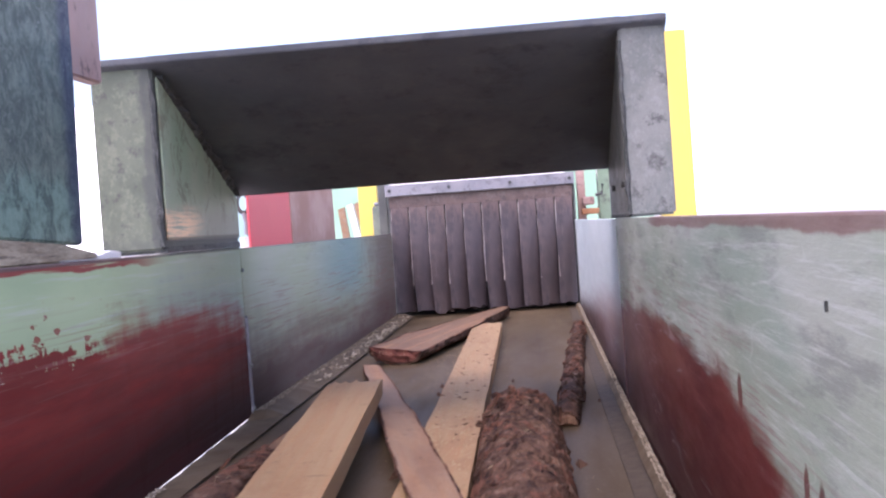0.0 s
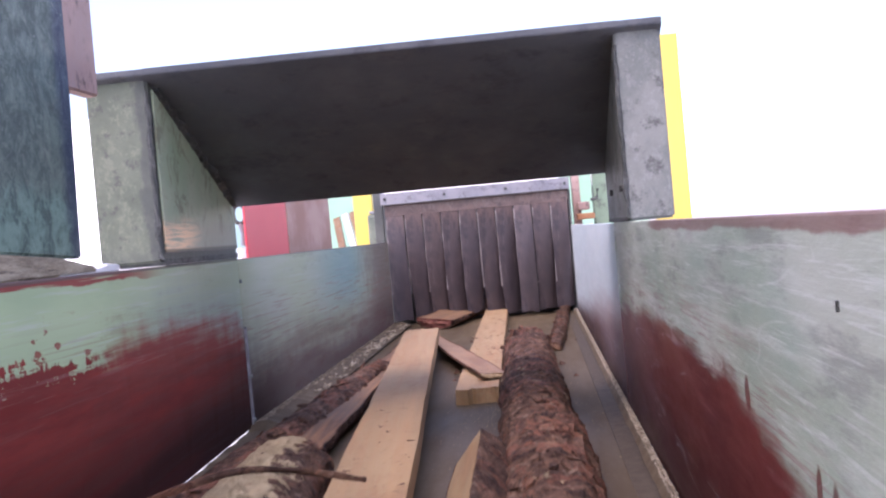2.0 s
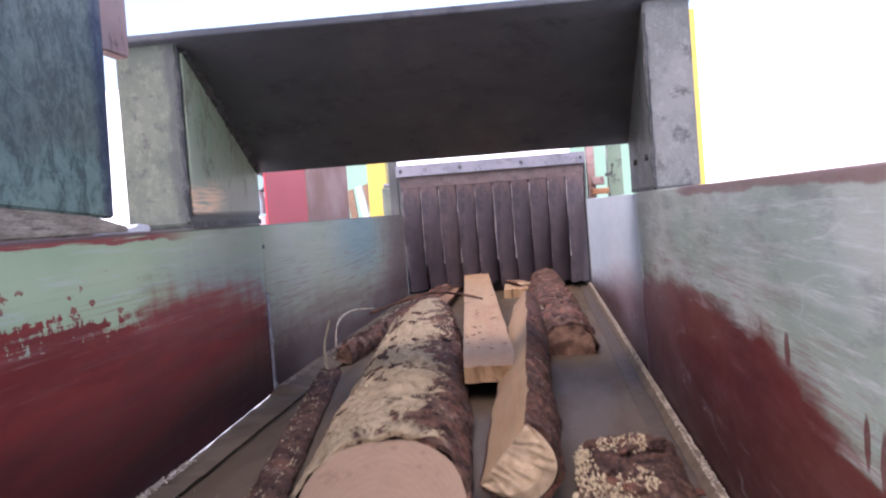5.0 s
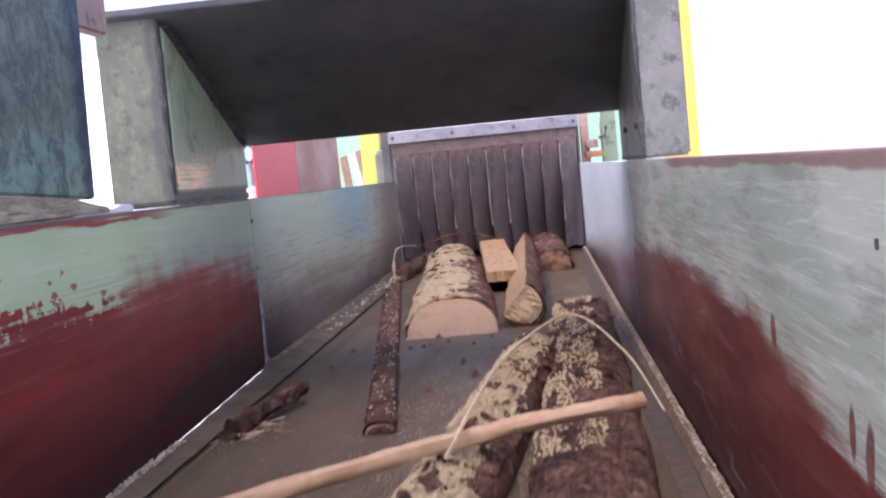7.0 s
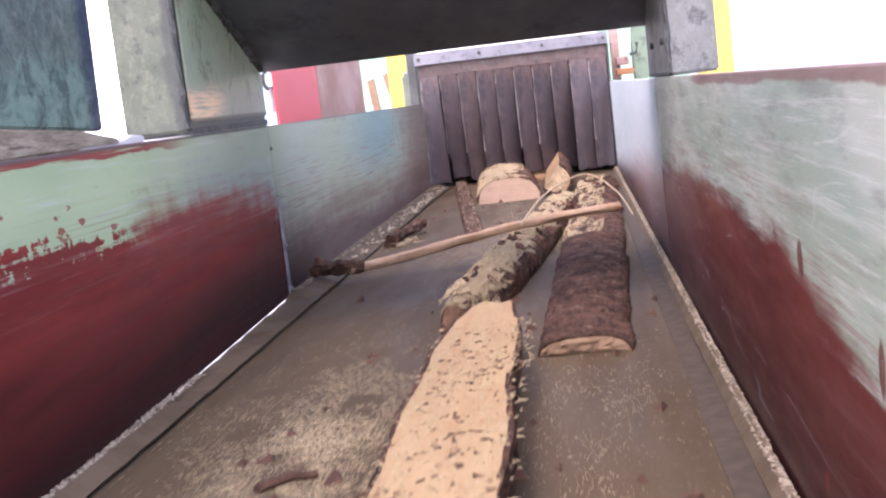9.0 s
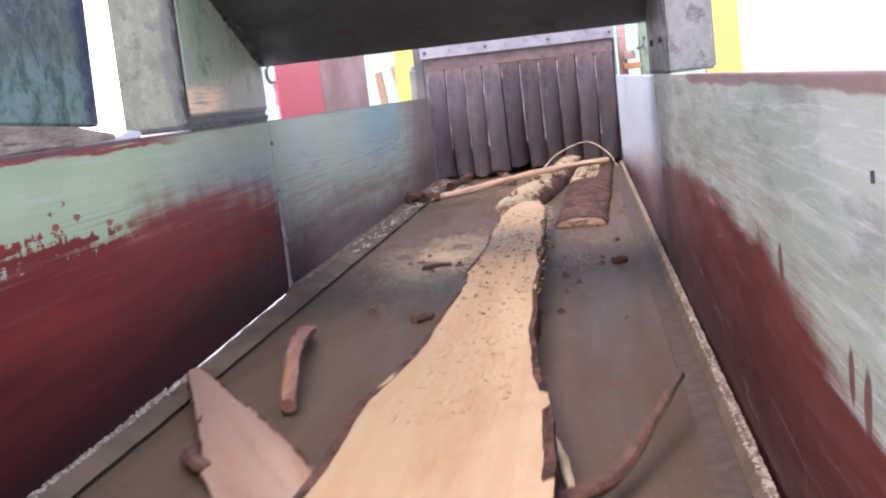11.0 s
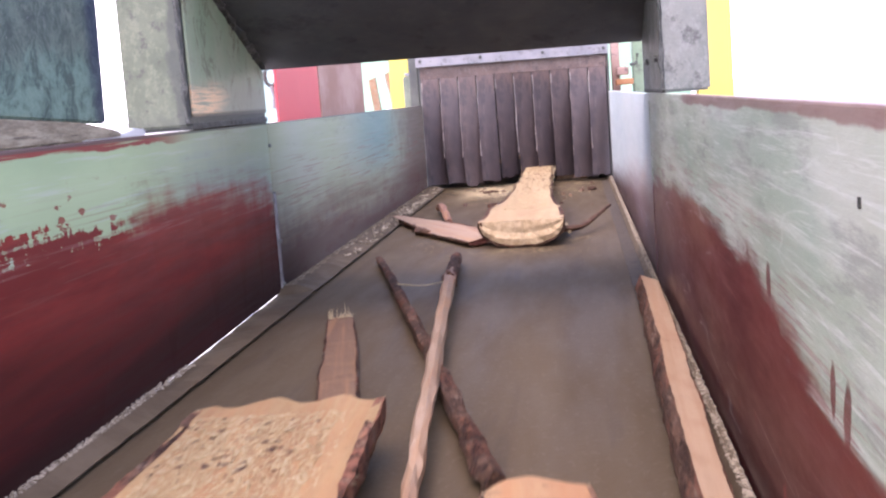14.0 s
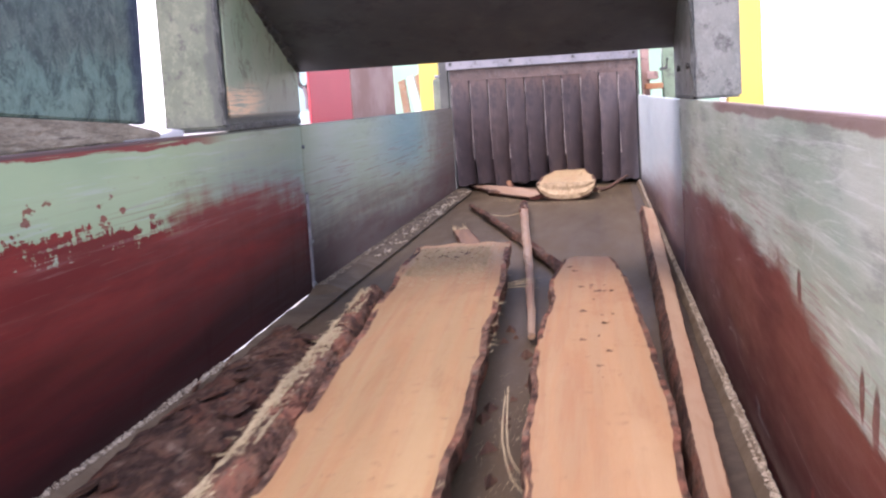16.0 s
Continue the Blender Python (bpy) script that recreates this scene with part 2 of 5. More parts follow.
def wood(name, a, b, specks=0.0, grain=1.0):
    """Fresh-sawn softwood with grain along the length."""
    k = Nodes(name, 0.75)
    r = k.math("MULTIPLY", k.random(), 0.5)
    c = k.mix(k.step(k.noise(12, (1, 0.05, 1), 5, 0.6, warp=0.4), 0.35, 0.68), a, b)
    warm, light = tuple(v * q for v, q in zip(b, (1.12, 0.86, 0.84))), tuple(v * 1.3 for v in b)
    c = k.mix(k.math("MULTIPLY", r, 0.5), c, warm)
    c = k.mix(k.math("MULTIPLY", k.step(k.noise(90, (1, 0.03, 1), 3), 0.48, 0.66), 0.5 * grain), c, (0.33, 0.17, 0.075))
    c = k.mix(k.math("MULTIPLY", k.step(k.noise(4, (1, 0.4, 1), 4), 0.52, 0.72), 0.35), c, light)
    c = k.mix(k.math("MULTIPLY", k.step(k.noise(7, (1, 0.25, 1), 7, 0.72, warp=0.6), 0.51, 0.64), 0.55), c, tuple(v * q for v, q in zip(a, (0.86, 0.64, 0.56))))
    c = k.mix(k.math("MULTIPLY", k.step(k.noise(34, (1, 0.05, 1), 6, 0.65, warp=0.5), 0.50, 0.62), 0.5 * grain), c, tuple(v * q for v, q in zip(a, (0.98, 0.74, 0.66))))
    c = k.mix(k.math("MULTIPLY", k.step(k.noise(28, (1, 0.3, 1), 7, 0.75), 0.58, 0.66), 0.3), c, (0.27, 0.15, 0.075))
    c = k.mix(k.math("MULTIPLY", k.step(k.noise(45, (0.25, 1, 1), 4, 0.6, (0, 0, 12)), 0.52, 0.66), 0.16), c, (0.36, 0.22, 0.11))
    wave = k.math("SINE", k.math("MULTIPLY", k.noise(6, (1, 0.045, 1), 3, 0.5, warp=0.25), 95.0))
    c = k.mix(k.math("MULTIPLY", k.step(wave, 0.35, 1.0), 0.30 * grain), c, (0.40, 0.215, 0.09))
    c = k.mix(1.0, c, (0.92, 0.86, 0.80), "MULTIPLY")
    if specks:
        s = k.math("MULTIPLY", k.step(k.noise(75, (0.7, 1, 1), 3, 0.6), 0.64, 0.67), k.step(k.noise(8), 0.42, 0.55))
        c = k.mix(k.math("MULTIPLY", s, specks), c, (0.09, 0.045, 0.02))
    return k.done(c, None, k.math("ADD", k.noise(60, (1, 0.06, 1), 4), k.math("MULTIPLY", k.noise(120, (1, 0.5, 1), 5, 0.7), 0.9)), 0.0018, 0.8)


def bark(name, pale, red=0.5, crest=None, lean=0.0, fine=1.0, tone=1.0):
    """Flaky brown bark in plates with dark fissures; pale: how much of it is stripped to cream inner wood."""
    k = Nodes(name, 0.88)
    k.bsdf.inputs["Specular IOR Level"].default_value = 0.2
    plate = k.voronoi(75 * fine, (1, 0.42 / fine, 1))
    crack = k.math("ABSOLUTE", k.math("SUBTRACT", k.noise(38 * fine, (1, 0.38, 1), 6, 0.65, warp=0.9), 0.5))
    ragged = k.noise(46, (1, 0.55, 1), 9, 0.8, warp=0.8)

    def t(*v):
        return tuple(a * tone for a in v)
    c = k.mix(k.step(k.noise(26, (1, 0.6, 1), 9, 0.78, warp=0.5), 0.40, 0.60), t(0.050, 0.026, 0.017), t(0.135, 0.076, 0.048))
    c = k.mix(k.math("MULTIPLY", k.step(k.noise(17, (1, 0.7, 1), 7, 0.72, warp=0.6), 0.50, 0.58), red), c, t(0.165, 0.070, 0.042))
    c = k.mix(k.math("MULTIPLY", k.step(ragged, 0.555, 0.60), 0.6 * red), c, t(0.23, 0.118, 0.066))
    c = k.mix(k.math("MULTIPLY", k.step(k.noise(52, (1, 0.6, 1), 6, 0.75), 0.57, 0.63), 0.55), c, (0.27, 0.20, 0.14))
    c = k.mix(k.math("MULTIPLY", k.step(crack, 0.0, 0.022, 0.8, 0.0), k.step(k.noise(21, (1, 0.5, 1), 5), 0.40, 0.54)), c, (0.020, 0.011, 0.008))
    c = k.mix(k.math("MULTIPLY", k.step(ragged, 0.46, 0.40), 0.6), c, (0.020, 0.012, 0.009))
    height = k.math("ADD", k.noise(70, (1, 0.5, 1), 8, 0.75), k.math("ADD", k.math("MULTIPLY", plate, 0.6), k.math("MULTIPLY", k.step(crack, 0.0, 0.04), 0.5)))
    if pale:
        n = k.noise(13, (1, 0.5, 1), 9, 0.78, warp=0.7)
        if crest is not None:
            n = k.math("ADD", n, k.math("ADD", k.math("MULTIPLY", k.math("SUBTRACT", k.axis(2), crest), 4.5), k.math("MULTIPLY", k.axis(0), lean)))
        m = k.step(n, 0.66 - 0.2 * pale, 0.675 - 0.2 * pale)
        inner = k.mix(k.noise(50, (1, 0.2, 1)), (0.35, 0.265, 0.15), (0.47, 0.375, 0.225))
        inner = k.mix(k.math("MULTIPLY", k.step(k.noise(90, (1, 0.35, 1), 5, 0.7), 0.56, 0.64), 0.6), inner, (0.20, 0.125, 0.07))
        c = k.mix(m, c, inner)
        height = k.math("SUBTRACT", height, k.math("MULTIPLY", m, 0.9))
    return k.done(c, None, height, 0.0055, 1.0)


def belt_rubber():
    k = Nodes("dusty_belt_rubber", 0.6)
    k.bsdf.inputs["Specular IOR Level"].default_value = 0.09
    c = k.mix(k.step(k.noise(5, (1.6, 0.12, 1), 5), 0.35, 0.65), (0.076, 0.054, 0.030), (0.103, 0.076, 0.045))
    c = k.mix(k.math("MULTIPLY", k.step(k.noise(160, (1, 0.35, 1), 3), 0.55, 0.7), 0.35), c, (0.13, 0.098, 0.068))
    c = k.mix(k.math("MULTIPLY", k.step(k.noise(20, (1, 0.08, 1), 4), 0.55, 0.7), 0.4), c, (0.042, 0.033, 0.027))
    return k.done(c, k.step(k.noise(12, (1, 0.2, 1), 4), 0.3, 0.7, 0.5, 0.68), k.noise(220, (1, 0.5, 1), 4), 0.0006, 0.5)


def plain(name, a, b, rough=0.7, scale=8, metal=0.0, bump=0.0008):
    k = Nodes(name, rough, metal)
    c = k.mix(k.step(k.noise(scale, detail=5, rough=0.6), 0.35, 0.65), a, b)
    return k.done(c, None, k.noise(scale * 8, detail=5), bump, 0.5)


PAINT_L, PAINT_R = wall_left_paint(), wall_right_paint()
POST = steel("worn_olive_green_steel", (0.12, 0.145, 0.105), (0.18, 0.205, 0.15), 0.55, scale=10, amount=0.3, wear=(0.24, 0.26, 0.20), dark=(0.045, 0.05, 0.04))
POST_IN = steel("green_painted_steel", (0.17, 0.25, 0.16), (0.21, 0.29, 0.19), 0.38, scale=4, amount=0.15, dark=(0.08, 0.09, 0.07))
POST_GREY = steel("worn_grey_steel", (0.13, 0.145, 0.13), (0.20, 0.21, 0.19), 0.55, scale=11, amount=0.45, wear=(0.27, 0.28, 0.265), dark=(0.045, 0.045, 0.045))
PLATE = steel("sooty_dark_steel", (0.068, 0.077, 0.088), (0.090, 0.098, 0.106), 0.62, scale=5, amount=0.25, wear=(0.13, 0.125, 0.11), dark=(0.045, 0.048, 0.056))


def panel_paint():
    """Mottled dark green paint, sooty blue along the far edge, fresher green low down."""
    k = Nodes("dark_green_grimy_paint", 0.6)
    y, z = k.axis(1), k.axis(2)
    cloud = k.noise(34, detail=10, rough=0.8, warp=0.5)
    c = k.mix(k.step(k.noise(7, detail=7, rough=0.7), 0.36, 0.64), (0.105, 0.15, 0.115), (0.15, 0.195, 0.145))
    c = k.mix(k.math("MULTIPLY", k.step(cloud, 0.42, 0.60), 0.75), c, (0.045, 0.062, 0.058))
    c = k.mix(k.math("MULTIPLY", k.step(k.noise(70, detail=9, rough=0.82, warp=0.6), 0.52, 0.62), 0.45), c, (0.24, 0.27, 0.21))
    low = k.step(k.math("ADD", z, k.math("MULTIPLY", k.noise(18, detail=7, rough=0.7), 0.09)), 0.395, 0.425, 1.0, 0.0)
    c = k.mix(k.math("MULTIPLY", low, 0.75), c, k.mix(k.step(cloud, 0.46, 0.6), (0.19, 0.31, 0.235), (0.07, 0.11, 0.09)))
    far = k.step(k.math("ADD", y, k.math("MULTIPLY", k.noise(14, detail=7, rough=0.7), 0.06)), 1.195, 1.225)
    c = k.mix(k.math("MULTIPLY", far, 0.85), c, (0.028, 0.042, 0.075))
    c = k.mix(k.math("MULTIPLY", k.step(k.noise(200, detail=3), 0.66, 0.70), 0.5), c, (0.35, 0.38, 0.33))
    return k.done(c, k.step(cloud, 0.4, 0.6, 0.5, 0.75), k.noise(110, detail=8, rough=0.75), 0.0018, 0.7)


PANEL = panel_paint()
WELD = steel("blackened_weld", (0.03, 0.035, 0.03), (0.07, 0.075, 0.07), 0.6, scale=25)
RUST = steel("brown_rusty_steel", (0.34, 0.22, 0.18), (0.42, 0.29, 0.245), 0.7, scale=5, amount=0.1)
SEAM = plain("scuffed_grey_strip", (0.16, 0.15, 0.155), (0.34, 0.33, 0.33), 0.5, 40)
BROWN = plain("dull_brown_paint", (0.38, 0.21, 0.15), (0.50, 0.33, 0.26), 0.7, 9)


def curtain_rubber():
    """Scuffed rubber, rust-stained above, black in random patches."""
    k = Nodes("scuffed_black_rubber", 0.5)
    z = k.axis(2)
    c = k.mix(k.step(k.noise(9, (1, 1, 0.5), 7, 0.7), 0.36, 0.64), (0.050, 0.036, 0.036), (0.100, 0.071, 0.064))
    c = k.mix(k.math("MULTIPLY", k.random(), 0.55), c, (0.045, 0.037, 0.044))
    c = k.mix(k.step(k.math("ADD", z, k.math("MULTIPLY", k.noise(18, (1, 1, 0.4), 6, 0.7), 0.14)), 0.0, 0.07, 0.0, 0.7), c, (0.14, 0.092, 0.075))
    c = k.mix(k.math("MULTIPLY", k.step(k.noise(40, (1, 1, 0.12), 7, 0.75), 0.54, 0.64), 0.4), c, (0.19, 0.155, 0.145))
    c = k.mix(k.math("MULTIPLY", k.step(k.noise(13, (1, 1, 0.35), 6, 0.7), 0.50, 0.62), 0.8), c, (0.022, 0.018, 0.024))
    return k.done(c, k.step(k.noise(20, (1, 1, 0.3)), 0.3, 0.7, 0.36, 0.6), k.noise(90, (1, 1, 0.3), 7, 0.7), 0.0016, 0.6)


RUBBER = curtain_rubber()
EDGE = plain("frayed_rubber_cord", (0.26, 0.23, 0.21), (0.42, 0.37, 0.345), 0.8, 90)
HEADER = steel("bare_grey_steel_bar", (0.20, 0.20, 0.22), (0.27, 0.265, 0.28), 0.45, 0.3, scale=12, amount=0.3, dark=(0.09, 0.085, 0.085))
SKIRT = plain("dusty_rubber_skirt", (0.090, 0.066, 0.040), (0.130, 0.098, 0.062), 0.8, 14, bump=0.002)
SKIRT_DARK = plain("worn_dark_rubber", (0.052, 0.038, 0.024), (0.078, 0.058, 0.036), 0.8, 60, bump=0.001)
SKIRT.node_tree.nodes["Principled BSDF"].inputs["Specular IOR Level"].default_value = 0.15
RUST_RUBBER = steel("rust_stained_rubber", (0.10, 0.066, 0.055), (0.155, 0.105, 0.086), 0.5, scale=9, amount=0.35, wear=(0.24, 0.20, 0.18), dark=(0.05, 0.036, 0.032))
BELT = belt_rubber()
RED_PAINT = plain("bright_red_paint", (0.66, 0.075, 0.09), (0.60, 0.065, 0.08), 0.45, 3)
YELLOW = plain("yellow_paint", (0.72, 0.56, 0.10), (0.66, 0.51, 0.09), 0.5, 3)
MINT = plain("pale_mint_wall_paint", (0.27, 0.46, 0.31), (0.31, 0.50, 0.35), 0.8, 2)
TEAL = plain("pale_turquoise_wall_paint", (0.29, 0.43, 0.41), (0.33, 0.47, 0.45), 0.8, 2)
GROUND = plain("packed_earth", (0.52, 0.49, 0.44), (0.60, 0.57, 0.52), 0.95, 0.7, bump=0.02)
DARK_METAL = plain("dark_machine_steel", (0.06, 0.065, 0.06), (0.11, 0.115, 0.10), 0.5, 9)
WHITE_PAINT = plain("white_paint", (0.74, 0.74, 0.72), (0.80, 0.80, 0.78), 0.5, 12)
WOOD_PALE = wood("pale_sawn_pine", (0.30, 0.21, 0.095), (0.375, 0.275, 0.135), 0.4)
WOOD_PLANK = wood("dusty_sawn_plank", (0.275, 0.198, 0.098), (0.355, 0.265, 0.138), 0.5, 0.6)
WOOD_CREAM = wood("fuzzy_cream_sawn_pine", (0.35, 0.275, 0.14), (0.43, 0.345, 0.19), 0.0, 0.45)
WOOD_BROWN = wood("brown_torn_wood", (0.135, 0.080, 0.041), (0.20, 0.128, 0.070), 0.8)
WOOD_PEELED = wood("peeled_pinkish_branch", (0.38, 0.28, 0.18), (0.46, 0.36, 0.245), 0.2, 0.6)
WOOD_PINK = wood("pinkish_sawn_pine", (0.33, 0.215, 0.108), (0.40, 0.275, 0.145), 0.4)
WOOD_OLD = wood("weathered_board", (0.26, 0.19, 0.13), (0.36, 0.28, 0.20), 0.4)
WOOD_BAST = wood("pinkish_inner_bark", (0.20, 0.135, 0.078), (0.28, 0.20, 0.122), 0.8, 0.6)
WOOD_RED = wood("reddish_split_wood", (0.17, 0.085, 0.055), (0.28, 0.16, 0.11), 0.3)
WOOD_ORANGE = wood("orange_brown_board", (0.38, 0.19, 0.09), (0.47, 0.27, 0.14), 0.3)
BARK = bark("brown_pine_bark", 0.0)
BARK_DARK = bark("dark_torn_bark", 0.0, 0.7, tone=0.9, fine=0.7)
BARK_EDGE = bark("torn_red_bark_edge", 0.1, 0.95, tone=1.7)
BARK_RED = bark("reddish_flaky_bark", 0.12, 0.85)
BARK_ROUGH = bark("rough_orange_red_bark", 0.12, 0.8, tone=1.2)
BARK_CREST = bark("bark_stripped_on_top", 0.80, 0.8, 0.028, -2.0)
BARK_LOG = bark("log_bark_stripped_on_top", 0.80, 0.7, 0.042, -1.8)
BARK_PINK = bark("pinkish_peeled_bark", 0.3, 0.3, fine=1.4, tone=1.9)
BARK_FINE = bark("finely_cracked_reddish_bark", 0.0, 0.25, fine=2.3, tone=1.15)
END_PALE = plain("rough_pale_end_grain", (0.42, 0.31, 0.175), (0.55, 0.42, 0.26), 0.9, 110, bump=0.004)
END_RED = plain("dark_red_bark_end", (0.10, 0.030, 0.020), (0.19, 0.065, 0.045), 0.9, 40, bump=0.004)
END_FRESH = plain("fresh_orange_torn_wood", (0.24, 0.10, 0.04), (0.38, 0.19, 0.08), 0.85, 60, bump=0.003)
END_DARK = plain("dirty_end_grain", (0.10, 0.05, 0.030), (0.235, 0.135, 0.08), 0.9, 30, bump=0.004)


def ring_end():
    """Pinkish end grain with growth rings and saw marks."""
    k = Nodes("ringed_pinkish_end_grain", 0.9)
    x, z = k.axis(0), k.math("ADD", k.axis(2), 0.035)
    d = k.math("SQRT", k.math("ADD", k.math("MULTIPLY", x, x), k.math("MULTIPLY", z, z)))
    d = k.math("ADD", d, k.math("MULTIPLY", k.noise(20), 0.006))
    wave = k.math("SINE", k.math("MULTIPLY", d, 1500.0))
    c = k.mix(k.noise(35, detail=6, rough=0.7), (0.20, 0.13, 0.075), (0.29, 0.20, 0.12))
    c = k.mix(k.math("MULTIPLY", k.step(wave, 0.2, 1.0), 0.18), c, (0.20, 0.10, 0.065))
    c = k.mix(k.math("MULTIPLY", k.step(k.noise(30, (1, 1, 0.5), 7, 0.75), 0.52, 0.62), 0.5), c, (0.16, 0.085, 0.05))
    return k.done(c, None, k.noise(150, detail=5), 0.003, 0.7)


END_PINK = ring_end()


def rough_wood():
    """Weathered splintery wood, grey-tan with dark checks along the grain."""
    k = Nodes("rough_grey_brown_wood", 0.9)
    c = k.mix(k.step(k.noise(70, (1, 0.22, 1), 7, 0.75), 0.38, 0.62), (0.24, 0.195, 0.13), (0.46, 0.39, 0.27))
    c = k.mix(k.math("MULTIPLY", k.step(k.noise(110, (1, 0.10, 1.3), 5, 0.7), 0.56, 0.64), 0.7), c, (0.09, 0.065, 0.045))
    return k.done(c, None, k.noise(130, (1, 0.2, 1), 7, 0.7), 0.004, 0.8)


WOOD_ROUGH = rough_wood()
DUST = plain("sawdust", (0.37, 0.295, 0.17), (0.48, 0.395, 0.24), 0.95, 60)
GRIT = plain("dull_old_sawdust", (0.13, 0.105, 0.073), (0.36, 0.31, 0.235), 0.95, 200)
DUST_PALE = plain("fluffy_cream_sawdust", (0.33, 0.245, 0.13), (0.47, 0.375, 0.215), 0.95, 300)
CHIP = plain("brown_bark_crumbs", (0.062, 0.031, 0.019), (0.125, 0.064, 0.038), 0.9, 60)


# ---- mesh helpers ----
def mesh_of(name, bm, mat, smooth=False):
    bmesh.ops.recalc_face_normals(bm, faces=bm.faces)
    me = bpy.data.meshes.new(name)
    bm.to_mesh(me)
    bm.free()
    me.materials.append(mat)
    if smooth:
        me.polygons.foreach_set("use_smooth", [True] * len(me.polygons))
        me.set_sharp_from_angle(angle=radians(40))
    return me


def part(name, bm, mat, parent=None, label="", smooth=False):
    ob = new(name, mesh_of(name, bm, mat, smooth))
    ob.parent = parent
    if label:
        tagged(ob, label)
    return ob


def box(x0, x1, y0, y1, z0, z1, bevel=0.0, cuts=0):
    bm = bmesh.new()
    bmesh.ops.create_cube(bm, size=1)
    bmesh.ops.transform(bm, verts=bm.verts, matrix=Matrix.Translation(((x0 + x1) / 2, (y0 + y1) / 2, (z0 + z1) / 2)) @ Matrix.Diagonal((x1 - x0, y1 - y0, z1 - z0, 1)))
    if bevel:
        bmesh.ops.bevel(bm, geom=bm.edges[:], offset=bevel, segments=2, affect="EDGES", profile=0.6)
    return bm


def prism(points, lo, hi, axis=0, bevel=0.0):
    """A polygon in the two other axes, drawn out along an axis."""
    bm = bmesh.new()

    def at(a, u, v):
        return ((a, u, v), (u, a, v), (u, v, a))[axis]
    front = [bm.verts.new(at(lo, u, v)) for u, v in points]
    back = [bm.verts.new(at(hi, u, v)) for u, v in points]
    bm.faces.new(front)
    bm.faces.new(back[::-1])
    n = len(points)
    for i in range(n):
        bm.faces.new((front[i], front[(i + 1) % n], back[(i + 1) % n], back[i]))
    bmesh.ops.recalc_face_normals(bm, faces=bm.faces)
    if bevel:
        bmesh.ops.bevel(bm, geom=bm.edges[:], offset=bevel, segments=2, affect="EDGES")
    return bm


def rod(points, radius, sides=8, jitter=0.0, taper=0.0, seed=1):
    """A bent round bar through points."""
    rng = random.Random(seed)
    bm = bmesh.new()
    pts = [Vector(p) for p in points]
    rings = []
    for i, p in enumerate(pts):
        d = (pts[min(i + 1, len(pts) - 1)] - pts[max(i - 1, 0)]).normalized()
        side = d.cross(Vector((0, 0, 1)) if abs(d.z) < 0.9 else Vector((1, 0, 0))).normalized()
        up = side.cross(d)
        r = radius * (1 - taper * i / (len(pts) - 1))
        ring = []
        for s in range(sides):
            a = 2 * math.pi * s / sides
            q = r * (1 + jitter * rng.uniform(-1, 1))
            ring.append(bm.verts.new(p + side * math.cos(a) * q + up * math.sin(a) * q))
        rings.append(ring)
    for a, b in zip(rings, rings[1:]):
        for s in range(sides):
            bm.faces.new((a[s], a[(s + 1) % sides], b[(s + 1) % sides], b[s]))
    bm.faces.new(rings[0])
    bm.faces.new(rings[-1][::-1])
    return bm


def spline(points, n):
    """n points along a smooth curve through points."""
    p = [Vector(q) for q in points]
    out = []
    for i in range(n):
        u = i / (n - 1) * (len(p) - 1)
        j = min(int(u), len(p) - 2)
        f = u - j
        a, b, c, d = p[max(j - 1, 0)], p[j], p[j + 1], p[min(j + 2, len(p) - 1)]
        out.append(0.5 * (2 * b + (c - a) * f + (2 * a - 5 * b + 4 * c - d) * f * f + (3 * b - a - 3 * c + d) * f ** 3))
    return out


def bolt(x, y, z, r, parent, mat, along="x"):
    bm = bmesh.new()
    bmesh.ops.create_cone(bm, segments=6, radius1=r, radius2=r * 0.85, depth=r * 1.2, cap_ends=True)
    turn = pose(0, 0, 0, 0, 90, 0) if along == "x" else pose(0, 0, 0, 90, 0, 0)
    bmesh.ops.transform(bm, verts=bm.verts, matrix=Matrix.Translation((x, y, z)) @ turn)
    return part("bolt", bm, mat, parent)


# ---- ground and distance ----
GZ = -0.85
ground = part("ground", box(-600, 600, -600, 1500, GZ - 0.5, GZ), GROUND)
tagged(ground, "pale dry packed earth of the sawmill yard", "ground", kind="structure")


def yard_wall(x0, x1, y, top, mat, label):
    w = part("yard_wall", box(x0, x1, y, y + 0.2, GZ, top, 0.01), mat)
    tagged(w, label, "wall", kind="structure")
    part("coping", box(x0 - 0.03, x1 + 0.03, y - 0.03, y + 0.23, top + 0.002, top + 0.06, 0.01), mat, w)


# added sheet that glows, whitening the horizon like overexposed sky
haze = Nodes("glowing_haze")
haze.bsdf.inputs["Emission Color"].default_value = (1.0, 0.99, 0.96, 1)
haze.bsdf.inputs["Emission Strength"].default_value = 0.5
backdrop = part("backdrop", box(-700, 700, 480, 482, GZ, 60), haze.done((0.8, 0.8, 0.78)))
tagged(backdrop, "glowing sheet standing in for the bright distance beyond the yard", "backdrop", kind="structure")
yard_wall(-2.35, -1.72, 9.0, 1.15, TEAL, "pale turquoise painted yard wall")
yard_wall(-1.70, -0.95, 9.0, 1.15, MINT, "pale mint green painted yard wall")
yard_wall(0.40, 1.05, 9.0, 1.15, MINT, "pale mint green painted yard wall")

# ---- conveyor ----
conveyor = tagged(new("conveyor"), "long steel trough conveyor with scraped green and red sides", "conveyor")
Y0 = -10.5


def side(x_in, x_out, y0, y1, h, mat, low=-0.10, name="side_panel"):
    bm = box(x_in, x_out, y0, y1, low, h, 0.0015)
    return part(name, bm, mat, conveyor)


